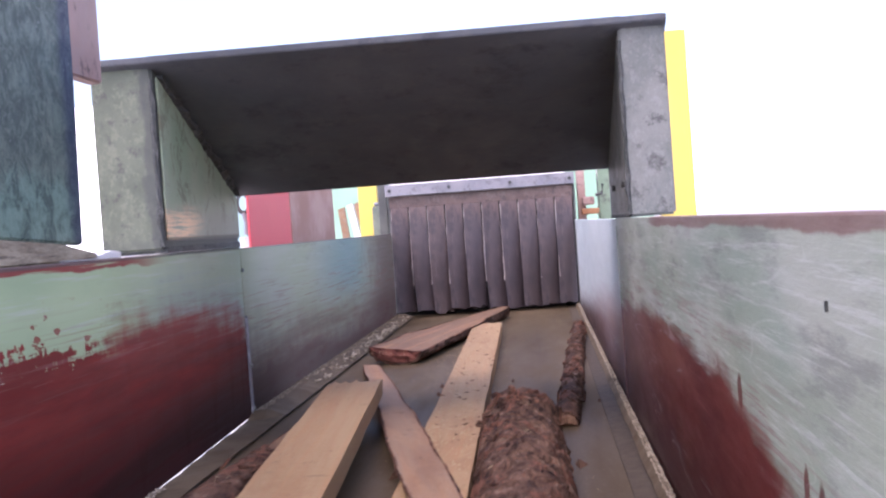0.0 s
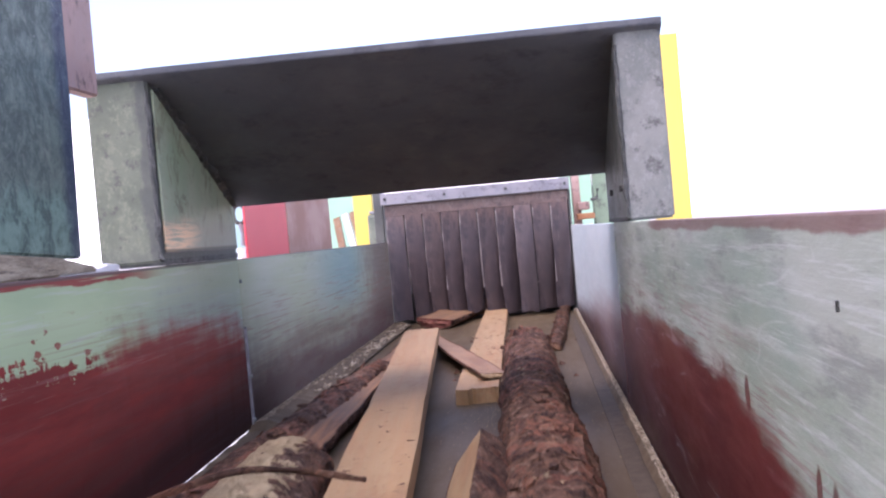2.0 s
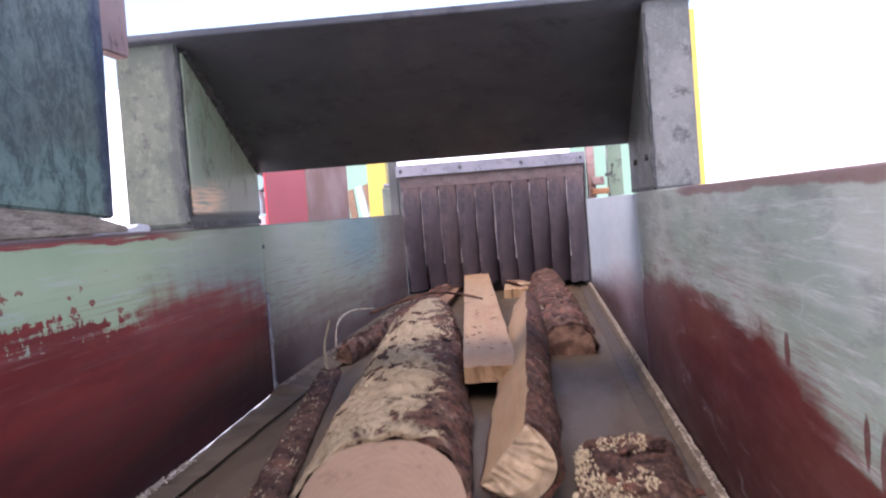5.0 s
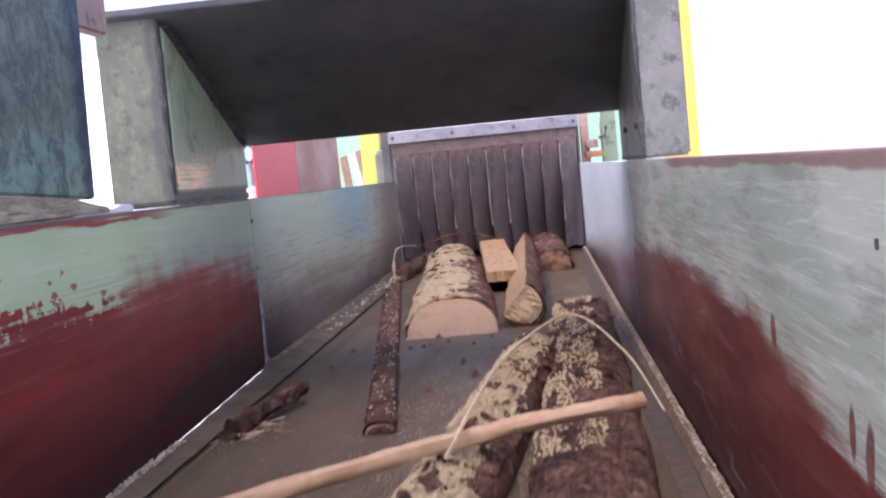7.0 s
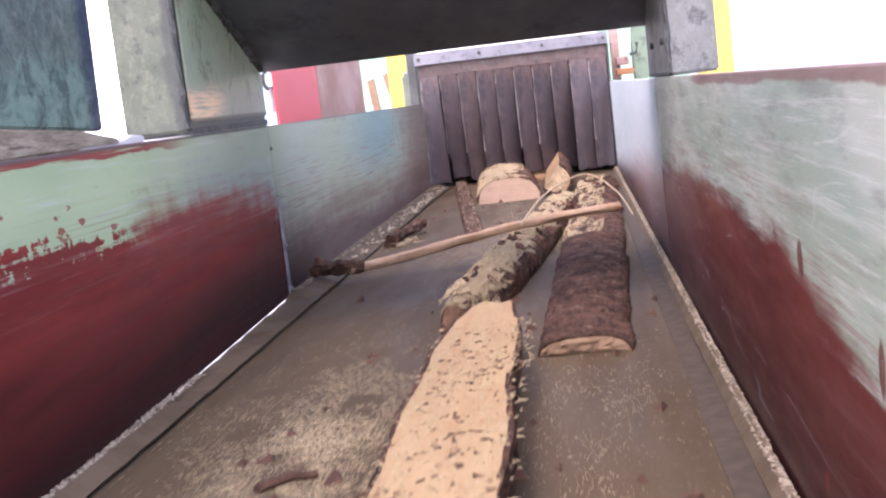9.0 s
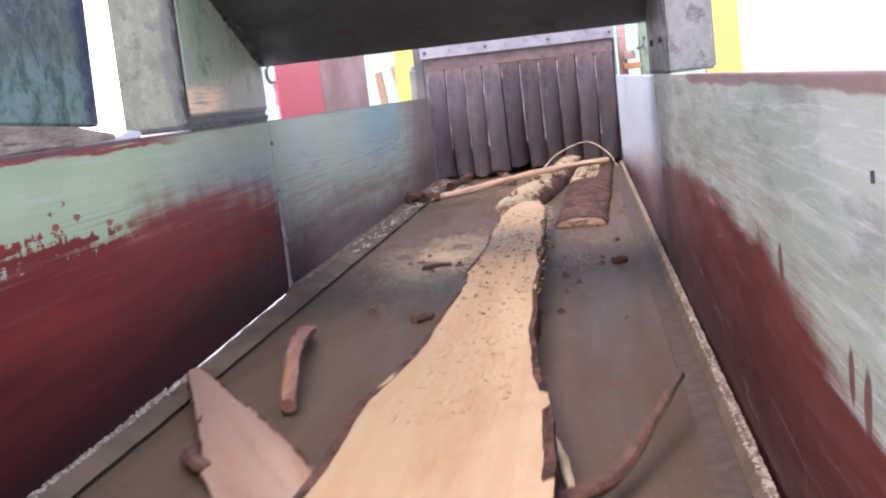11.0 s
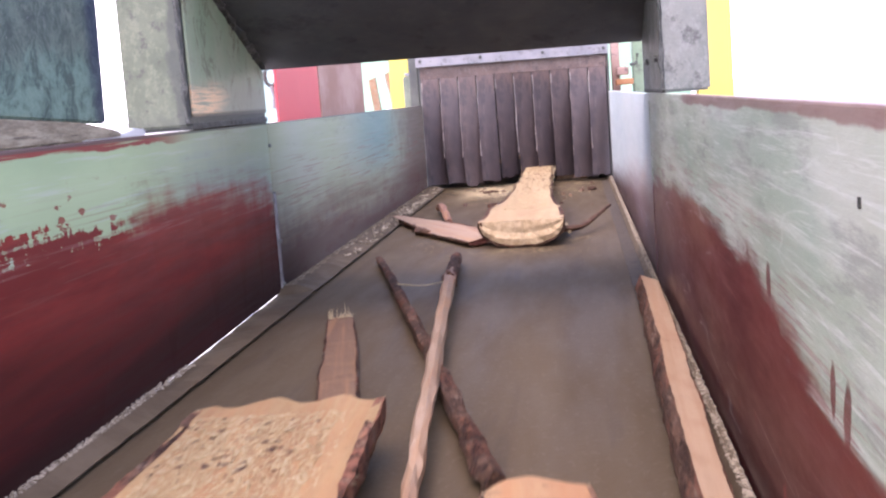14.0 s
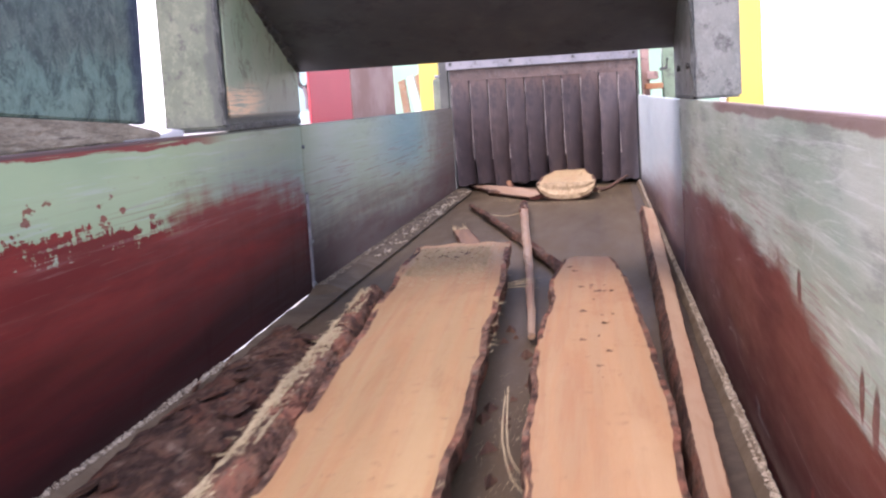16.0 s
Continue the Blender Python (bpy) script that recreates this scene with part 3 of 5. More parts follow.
def lean(y):
    """How far the near left sheet's lower edge has been pushed inwards."""
    return 0.027 * max(0.0, min(1.0, (1.85 - y) / 0.85))


def leaning_side(y0, y1, low, h, n=24):
    """A thin sheet whose lower edge bows into the trough."""
    bm = bmesh.new()
    rings = []
    for i in range(n + 1):
        y = y1 + (y0 - y1) * (i / n) ** 2.2
        d = lean(y)
        rings.append([bm.verts.new(p) for p in ((-0.308, y, h), (-0.3015, y, h), (-0.300, y, h - 0.0015), (-0.300 + d, y, low), (-0.308 + d, y, low))])
    for a, b in zip(rings, rings[1:]):
        for q in range(5):
            bm.faces.new((a[q], a[(q + 1) % 5], b[(q + 1) % 5], b[q]))
    bm.faces.new(rings[0])
    bm.faces.new(rings[-1][::-1])
    return part("side_panel", bm, PAINT_L, conveyor)


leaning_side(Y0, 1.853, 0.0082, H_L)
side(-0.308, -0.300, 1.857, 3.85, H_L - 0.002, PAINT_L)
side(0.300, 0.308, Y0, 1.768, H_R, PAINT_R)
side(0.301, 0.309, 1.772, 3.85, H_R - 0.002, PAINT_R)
for x0, x1, y in ((-0.2995, -0.2965, 1.855), (0.2990, 0.2999, 1.77)):
    part("seam_strip", box(x0, x1, y - 0.006, y + 0.006, 0.012, 0.168 if x0 < 0 else 0.275, 0.001), SEAM if x0 < 0 else PAINT_R, conveyor)
for z in (0.245, 0.168, 0.09, 0.02):
    bolt(-0.2955 if z < 0.168 else -0.299, 1.855, z, 0.004, conveyor, POST_GREY)
for x, y, z in ((-0.2995, 1.46, 0.241), (0.2995, 0.453, 0.248)):
    part("slot", box(x - 0.0008, x + 0.0008, y - 0.0011, y + 0.0011, z - 0.0024, z + 0.0024, 0.0004), WELD, conveyor)
part("paint_chip", box(-0.3, -0.2985, 1.456, 1.461, 0.126, 0.133, 0.0005), WHITE_PAINT, conveyor)
belt = part("belt", box(-0.285, 0.285, Y0, 3.97, -0.012, 0.0, 0.002), BELT, conveyor, "brown dusty rubber conveyor belt")
part("bed", box(-0.284, 0.299, Y0, 3.95, -0.05, -0.016), DARK_METAL, conveyor)


def skirt(x_wall, x_in, seed):
    """A rubber strip with an uneven inner lip between side and belt."""
    rng = random.Random(seed)
    bm = bmesh.new()
    rings = []
    n = 420
    for i in range(n + 1):
        y = Y0 + (3.84 - Y0) * (1 - (1 - i / n) ** 1.8)
        w = x_in + rng.uniform(-0.001, 0.001)
        z = (0.012 if x_wall > 0 or y > 1.85 else 0.0035 if y > 0.95 else 0.0072) + rng.uniform(-0.0015, 0.0015)
        xw = x_wall
        if x_wall < 0:
            xw = -0.3035 + lean(y) if y < 1.85 else -0.2985
            if y < 1.84:
                z = rng.uniform(0.0, 0.0024) if y > 1.2 else 0.0088
        rings.append([bm.verts.new(p) for p in ((xw, y, z + 0.003), ((xw + w) / 2, y, z + 0.0045), (w - math.copysign(0.004, w), y, max(0.0055, z * 0.5)), (w, y, 0.0036), (w, y, 0.001), (xw, y, 0.001))])
    for a, b in zip(rings, rings[1:]):
        for s in range(6):
            bm.faces.new((a[s], a[(s + 1) % 6], b[(s + 1) % 6], b[s]))
    bm.faces.new(rings[0])
    bm.faces.new(rings[-1])
    return part("skirt", bm, SKIRT, conveyor, "dusty rubber sealing strip")


skirt(-0.2985, -0.249, 3)
skirt(0.2965, 0.288, 4)
part("edge_strip", box(0.262, 0.2875, Y0, 3.83, 0.0005, 0.0022, 0.0008), SKIRT_DARK, conveyor, "worn dark rubber strip along the belt's edge")
for y in (-9.5, -6.5, -3.5, -0.6, 2.4):
    for x in (-0.29, 0.25):
        part("leg", box(x, x + 0.04, y, y + 0.04, GZ, -0.05, 0.002), POST, conveyor)
    part("cross_member", box(-0.25, 0.25, y, y + 0.04, -0.13, -0.09, 0.002), POST, conveyor)

# grit caught along the lower edges
def grit(name, x0, x1, z, n, seed, label, y0=0.4, y1=3.8):
    rng = random.Random(seed)
    verts, faces = [], []
    for _ in range(n):
        x, y = rng.uniform(x0, x1), y0 + (y1 - y0) * rng.random() ** 1.6
        s = rng.uniform(0.0007, 0.0021)
        b = len(verts)
        for dx, dy, dz in ((-1, -1, 0), (1, -0.6, 0), (0.2, 1.3, 0), (0, 0, 1.1)):
            verts.append((x + s * dx * rng.uniform(0.6, 1.3), y + s * dy * rng.uniform(0.6, 1.6), z + s * dz))
        faces += [(b, b + 1, b + 3), (b + 1, b + 2, b + 3), (b + 2, b, b + 3)]
    me = bpy.data.meshes.new(name)
    me.from_pydata(verts, [], faces)
    me.materials.append(GRIT)
    return tagged(new(name, me), label, "sawdust", kind="stuff")


grit("sawdust", 0.2895, 0.2965, 0.0160, 5200, 5, "pale sawdust grains caught along the rubber skirt")
grit("sawdust", -0.297, -0.281, 0.0150, 420, 9, "pale sawdust lying on the rubber skirt", 1.87, 3.8)
grit("sawdust", -0.278, -0.266, 0.0128, 1800, 6, "pale sawdust grains caught along the rubber skirt", 0.4, 1.3)

def debris(x0, x1, y0, y1, z, n, seed):
    """Bark crumbs and splinters lodged along the skirt, each a thing of the heap."""
    rng = random.Random(seed)
    bm = bmesh.new()
    for _ in range(n):
        p = Vector((rng.uniform(x0, x1), rng.uniform(y0, y1), z + rng.uniform(-0.002, 0.004)))
        d = Vector((rng.uniform(-0.5, 0.5), 1, rng.uniform(-0.15, 0.25))).normalized() * rng.uniform(0.005, 0.022)
        w, u = rng.uniform(0.0008, 0.003), rng.uniform(0.0008, 0.003)
        a = [bm.verts.new(p + Vector(q)) for q in ((-w, 0, 0), (w, 0, 0), (w * 0.6, 0, u), (-w * 0.6, 0, u))]
        b = [bm.verts.new(v.co * 1.0 + d) for v in a]
        bm.faces.new(a)
        bm.faces.new(b[::-1])
        for i in range(4):
            bm.faces.new((a[i], a[(i + 1) % 4], b[(i + 1) % 4], b[i]))
    ob = part("debris", bm, WOOD_ROUGH)
    tagged(ob, "bark crumbs and splinters lodged along the rubber skirt", "debris", kind="stuff")


debris(-0.285, -0.245, 2.2, 3.75, 0.012, 200, 12)

# ---- hood over the trough ----
def cheek_paint():
    """Olive paint, flaked and blackened beside the weld at the inner corner."""
    k = Nodes("flaked_olive_paint", 0.55)
    x, z = k.axis(0), k.axis(2)
    c = k.mix(k.step(k.noise(12, detail=8, rough=0.7), 0.38, 0.62), (0.088, 0.108, 0.072), (0.125, 0.145, 0.100))
    c = k.mix(k.math("MULTIPLY", k.step(k.noise(60, (1, 1, 0.7), 8, 0.78), 0.50, 0.60), 0.5), c, (0.20, 0.22, 0.15))
    c = k.mix(k.math("MULTIPLY", k.step(k.noise(38, detail=8, rough=0.78), 0.54, 0.62), 0.7), c, (0.06, 0.065, 0.055))
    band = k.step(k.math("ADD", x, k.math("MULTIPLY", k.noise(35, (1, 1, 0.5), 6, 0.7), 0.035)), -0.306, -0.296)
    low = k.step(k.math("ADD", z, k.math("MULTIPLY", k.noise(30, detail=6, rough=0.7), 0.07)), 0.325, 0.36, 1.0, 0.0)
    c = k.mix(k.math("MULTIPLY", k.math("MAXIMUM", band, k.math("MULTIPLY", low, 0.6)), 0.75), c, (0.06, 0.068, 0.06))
    return k.done(c, None, k.noise(110, detail=7, rough=0.7), 0.0016, 0.7)


def lining_paint():
    """Smooth green paint, rubbed to coppery metal by passing wood near the lower front corner."""
    k = Nodes("green_paint_rubbed_coppery", 0.52)
    y, z = k.axis(1), k.axis(2)
    c = k.mix(k.step(k.noise(9, detail=6), 0.36, 0.64), (0.34, 0.45, 0.29), (0.42, 0.49, 0.34))
    c = k.mix(k.math("MULTIPLY", k.step(k.noise(22, detail=8, rough=0.78, warp=0.6), 0.50, 0.62), 0.7), c, (0.20, 0.19, 0.13))
    low = k.step(k.math("ADD", z, k.math("MULTIPLY", k.noise(20, (1, 0.4, 1.5), 4), 0.03)), 0.34, 0.37, 1.0, 0.0)
    grey = k.math("MULTIPLY", low, 0.6)
    c = k.mix(grey, c, (0.40, 0.39, 0.31))
    k.bsdf.inputs["Specular IOR Level"].default_value = 0.25
    rub = k.math("MULTIPLY", low, k.step(k.math("ADD", y, k.math("MULTIPLY", k.noise(16, (1, 0.5, 2), 5), 0.10)), 1.62, 1.71, 1.0, 0.0))
    rub = k.math("MULTIPLY", rub, k.step(k.noise(90, (1, 0.10, 2.2), 6, 0.7), 0.40, 0.56))
    c = k.mix(rub, c, (0.86, 0.63, 0.40))
    c = k.mix(k.math("MULTIPLY", k.step(z, 0.301, 0.306, 1.0, 0.0), 0.7), c, (0.05, 0.05, 0.045))
    k.put(k.bsdf.inputs["Metallic"], k.math("MULTIPLY", rub, 0.4))
    return k.done(c, None, k.noise(70, detail=6), 0.0008, 0.5)


hood = tagged(new("hood"), "green steel hood frame with sloping dark plate over the trough", "hood")
FRONT, BACK, HOOD_TOP = 1.47, 1.858, 0.532
profile = [(FRONT, 0.2875), (BACK, 0.2865), (BACK, 0.372), (FRONT, HOOD_TOP)]
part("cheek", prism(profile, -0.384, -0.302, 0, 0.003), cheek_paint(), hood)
part("cheek", prism(profile, 0.299, 0.357, 0, 0.003), POST_GREY, hood, "worn grey cheek of the hood")
part("cheek_lining", prism([(FRONT + 0.012, 0.300), (BACK - 0.004, 0.298), (BACK - 0.004, 0.362), (FRONT + 0.012, 0.514)], -0.3015, -0.2985, 0, 0.001), lining_paint(), hood, "smooth green inner plate")
part("foot", box(-0.380, -0.2985, 1.475, 1.855, H_L + 0.0003, 0.2915, 0.001), WELD, hood)
part("foot", box(0.2985, 0.352, 1.48, 1.855, H_R + 0.0003, 0.2925, 0.001), WELD, hood)
slope = [(FRONT - 0.01, HOOD_TOP + 0.0065), (BACK + 0.006, 0.371), (BACK + 0.006, 0.365), (FRONT - 0.01, HOOD_TOP)]
part("sloping_plate", prism(slope, -0.3035, 0.3035, 0, 0.0008), PLATE, hood, "sooty dark sloping plate")
part("top_lip", prism([(FRONT - 0.013, HOOD_TOP - 0.003), (FRONT + 0.02, HOOD_TOP - 0.016), (FRONT + 0.02, HOOD_TOP - 0.004), (FRONT - 0.013, HOOD_TOP + 0.0055)], -0.381, 0.359, 0, 0.001), PLATE, hood)
for x, r in ((-0.303, 0.004), (0.299, 0.003)):
    part("weld_bead", rod([(x + 0.001 * math.sin(i * 2.3), FRONT - 0.001, 0.292 + 0.0155 * i) for i in range(15)], r, 6, 0.45, seed=7), WELD, hood)
part("weld_bead", rod([(-0.2975 + 0.0012 * math.sin(i * 1.7), FRONT + (BACK - FRONT) * i / 40, 0.525 - 0.159 * i / 40 + 0.0016 * math.sin(i * 3.1)) for i in range(2, 40)], 0.0062, 7, 0.55, seed=8), WELD, hood)
for y in (1.53, 1.72):
    bolt(0.2975, y, 0.33, 0.005, hood, WELD)

# ---- upright panel beyond the left side ----
panel = tagged(new("side_guard"), "grimy dark green steel guard plate standing on a plank", "guard")
part("plate", prism([(0.35, 0.342), (1.205, 0.300), (1.215, 0.48), (1.222, 0.95), (0.35, 0.95)], -0.318, -0.306, 0, 0.002), PANEL, panel)
part("bracket", prism([(1.20, 0.49), (1.34, 0.49), (1.345, 0.95), (1.20, 0.95)], -0.338, -0.320, 0, 0.002), RUST, panel, "brown rusty bracket")
plank = part("plank", prism([(0.30, H_L), (1.235, H_L), (1.24, 0.290), (1.14, 0.3025), (0.30, 0.342)], -0.365, -0.303, 0, 0.002), WOOD_ROUGH)
tagged(plank, "weathered wooden plank lying on the trough edge", "plank")
# white block added where light shows through a gap
offcut = part("offcut", prism([(1.135, H_L), (1.315, H_L), (1.315, 0.290), (1.28, 0.2925), (1.25, 0.288), (1.14, 0.288)], -0.334, -0.304, 0, 0.001), WHITE_PAINT)
tagged(offcut, "small white block in place of a bright gap on the trough edge", "offcut")

# ---- rubber curtain ----
curtain = tagged(new("rubber_curtain"), "slit black rubber strip curtain under a steel bar", "curtain")
part("header_bar", box(-0.311, 0.307, CURTAIN - 0.012, CURTAIN + 0.004, 0.402, 0.440, 0.002), HEADER, curtain)
part("top_band", box(-0.300, 0.299, CURTAIN + 0.0043, CURTAIN + 0.0055, 0.364, 0.401, 0.0004), RUST_RUBBER, curtain)
for x in (-0.296, -0.1, 0.1, 0.292):
    bolt(x, CURTAIN - 0.014, 0.421, 0.006, curtain, WELD, "y")


def strip_mesh(w, length, bow, curl, lean, seed):
    """A hanging rubber strip, hinged at its top edge."""
    rng = random.Random(seed)
    bm = bmesh.new()
    nx, nz = 4, 10
    for face in (0, 1):
        for i in range(nz + 1):
            f = i / nz
            for j in range(nx + 1):
                u = j / nx - 0.5
                x = u * w * (1 + 0.04 * f) + lean * f * f
                y = -bow * math.sin(math.pi * min(f * 1.1, 1)) + curl * f * u * 2 - 0.010 * f * (1 - 4 * u * u) + 0.007 * face
                bm.verts.new((x, y, -length * f + (rng.uniform(-0.006, 0.004) if i == nz else 0)))
    bm.verts.ensure_lookup_table()
    k, m = nx + 1, (nx + 1) * (nz + 1)
    for i in range(nz):
        for j in range(nx):
            a = i * k + j
            bm.faces.new([bm.verts[q] for q in (a, a + 1, a + k + 1, a + k)])
            bm.faces.new([bm.verts[q + m] for q in (a + k, a + k + 1, a + 1, a)])
    rim = [*range(k), *(i * k + nx for i in range(1, nz + 1)), *(nz * k + j for j in range(nx - 1, -1, -1)), *(i * k for i in range(nz - 1, 0, -1))]
    for a, b in zip(rim, rim[1:] + rim[:1]):
        bm.faces.new([bm.verts[q] for q in (a, b, b + m, a + m)])
    return bm


N_STRIPS = 10
STRIPS = []
rng = random.Random(11)
for i in range(N_STRIPS):
    w = 0.598 / N_STRIPS
    x = -0.2995 + w * (i + 0.5)
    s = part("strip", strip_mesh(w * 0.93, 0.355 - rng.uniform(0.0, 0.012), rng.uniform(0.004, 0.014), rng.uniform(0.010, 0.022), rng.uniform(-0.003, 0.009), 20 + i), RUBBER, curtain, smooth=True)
    edge_pts = [(-w * 0.46 + rng.uniform(-0.0008, 0.0008), -0.0045 - 0.012 * (q / 9), -0.015 - 0.031 * q) for q in range(9)]
    part("cut_edge", rod(edge_pts, 0.0014, 5, 0.5, seed=90 + i), EDGE, s, "pale frayed cut edge")
    s.location = (x, CURTAIN + 0.006, 0.368)
    STRIPS.append((s, x, w))

# ---- chipper housing behind the curtain ----
housing = tagged(new("chipper"), "closed dark steel chipper housing at the conveyor's end", "chipper")
part("side_plate", box(-0.308, -0.300, CURTAIN + 0.02, 6.5, GZ, 0.425, 0.002), DARK_METAL, housing)
part("side_plate", box(0.300, 0.308, CURTAIN + 0.02, 6.5, GZ, 0.425, 0.002), DARK_METAL, housing)
part("roof_plate", box(-0.308, 0.308, CURTAIN + 0.02, 6.5, 0.426, 0.434, 0.002), DARK_METAL, housing)
part("end_plate", box(-0.308, 0.308, 6.501, 6.51, GZ, 0.434, 0.002), DARK_METAL, housing)

# ---- things beside and behind the trough ----
guard = tagged(new("guard_panel"), "red painted steel guard panel with a rusty brown end", "panel")
part("red_sheet", prism([(-0.385, 2.28), (-0.3475, 2.50), (-0.352, 2.503), (-0.3895, 2.283)], -0.02, 0.62, 2, 0.001), RED_PAINT, guard)
part("brown_sheet", prism([(-0.3465, 2.503), (-0.311, 2.84), (-0.316, 2.843), (-0.3515, 2.506)], -0.02, 0.62, 2, 0.001), BROWN, guard, "rusty brown sheet")
part("post", box(-0.42, -0.39, 2.36, 2.39, GZ, 0.2, 0.002), RUST, guard)
part("post", box(-0.36, -0.33, 2.86, 2.89, GZ, 0.2, 0.002), RUST, guard)

gantry = tagged(new("gantry"), "yellow painted steel gantry with two columns", "gantry")
part("column", box(-0.535, -0.458, 4.75, 4.85, GZ, 0.56, 0.004), YELLOW, gantry)
part("column", box(0.66, 0.79, 4.6, 4.7, GZ, 0.98, 0.004), YELLOW, gantry)
part("tie_bar", box(-0.535, 0.79, 4.86, 4.92, -0.55, -0.47, 0.004), YELLOW, gantry)

motor = tagged(new("gear_box"), "small grey-green gear box beside the chipper", "gear box")
part("body", box(-0.455, -0.395, 4.55, 4.68, GZ, 0.392, 0.012), POST, motor)
part("cap", box(-0.448, -0.402, 4.56, 4.67, 0.393, 0.405, 0.004), HEADER, motor)
bar_l = part("upright_bar", box(-0.355, -0.325, 4.0, 4.03, GZ, 0.52, 0.003), DARK_METAL)
tagged(bar_l, "dark steel upright bar beside the curtain", "bar")

for x, dx, w, mat, top in ((-0.625, 0.012, 0.030, WOOD_OLD, 0.40), (-0.585, 0.02, 0.028, WHITE_PAINT, 0.415), (-0.552, 0.022, 0.022, WOOD_OLD, 0.42), (-0.525, 0.02, 0.024, WOOD_PALE, 0.425)):
    bm = prism([(x + dx * 12, GZ), (x + dx * 12 + w, GZ), (x + dx * 0.2 + w, top), (x + dx * 0.2, top - 0.01)], 5.0, 5.025, 1, 0.001)
    bmesh.ops.transform(bm, verts=bm.verts, matrix=Matrix.Translation((-0.095, 0.32, 0.012)))
    board = part("leaning_board", bm, mat)
    tagged(board, "narrow board leaning upright behind the trough", "board", "leaning boards")
prop = part("prop_rail", box(-1.3, -0.65, 5.36, 5.40, -0.2, -0.14, 0.004), DARK_METAL)
tagged(prop, "dark steel rail that boards lean on", "rail")

press = tagged(new("machine_stand"), "green machine stand with small brown fittings", "machine")
part("column", box(0.415, 0.47, 4.5, 4.6, GZ, 0.55, 0.004), POST_IN, press)
part("column", box(0.335, 0.365, 4.45, 4.53, GZ, 0.55, 0.004), RUST, press)
part("fitting", box(0.345, 0.41, 4.40, 4.45, 0.30, 0.322, 0.004), WOOD_ORANGE, press)
part("fitting", box(0.35, 0.395, 4.41, 4.45, 0.335, 0.365, 0.006), RUST, press)
part("lever", rod([(0.40, 4.44, 0.37), (0.425, 4.44, 0.375), (0.43, 4.44, 0.41)], 0.006), WELD, press)

hook = tagged(new("hook_stand"), "grey pulley hook on a pale stand beyond the trough", "hook")
part("stem", rod([(-0.437, 2.45, GZ), (-0.437, 2.45, 0.3)], 0.012), WHITE_PAINT, hook)
part("ring", rod(spline([(-0.437 + 0.013 * math.cos(a), 2.45, 0.372 + 0.02 * math.sin(a)) for a in [0.7 + 0.42 * i for i in range(14)]], 30), 0.004), WELD, hook)
part("shank", rod([(-0.437, 2.45, 0.352), (-0.432, 2.45, 0.33), (-0.434, 2.45, 0.305)], 0.005), HEADER, hook)

# far bars in the bright yard
for x, w in ((2.40, 0.17), (2.91, 0.16)):
    f = tagged(new("rail_frame"), "thin dark rail frame far off in the bright yard", "rail", "yard rails")
    part("top_rail", rod([(x, 12, 0.235), (x + w, 12, 0.238)], 0.0025), HEADER, f)
    for q in (x, x + w):
        part("upright", rod([(q, 12, GZ), (q, 12, 0.236)], 0.0012), HEADER, f)

# ---- wood on the belt ----
LOAD = []   # thing, x, y at the time t, z, yaw, tilt, roll, length, half width, height


def load(ob, x, y, t, z=0.0, yaw=0.0, tilt=0.0, roll=0.0, length=0.3, half=0.03, height=0.03):
    LOAD.append((ob, x, y - V * t, z, yaw, tilt, roll, length, half, height))


def y_from(i, n, length):
    """How far ring i of n lies from the near end."""
    return i / n * length


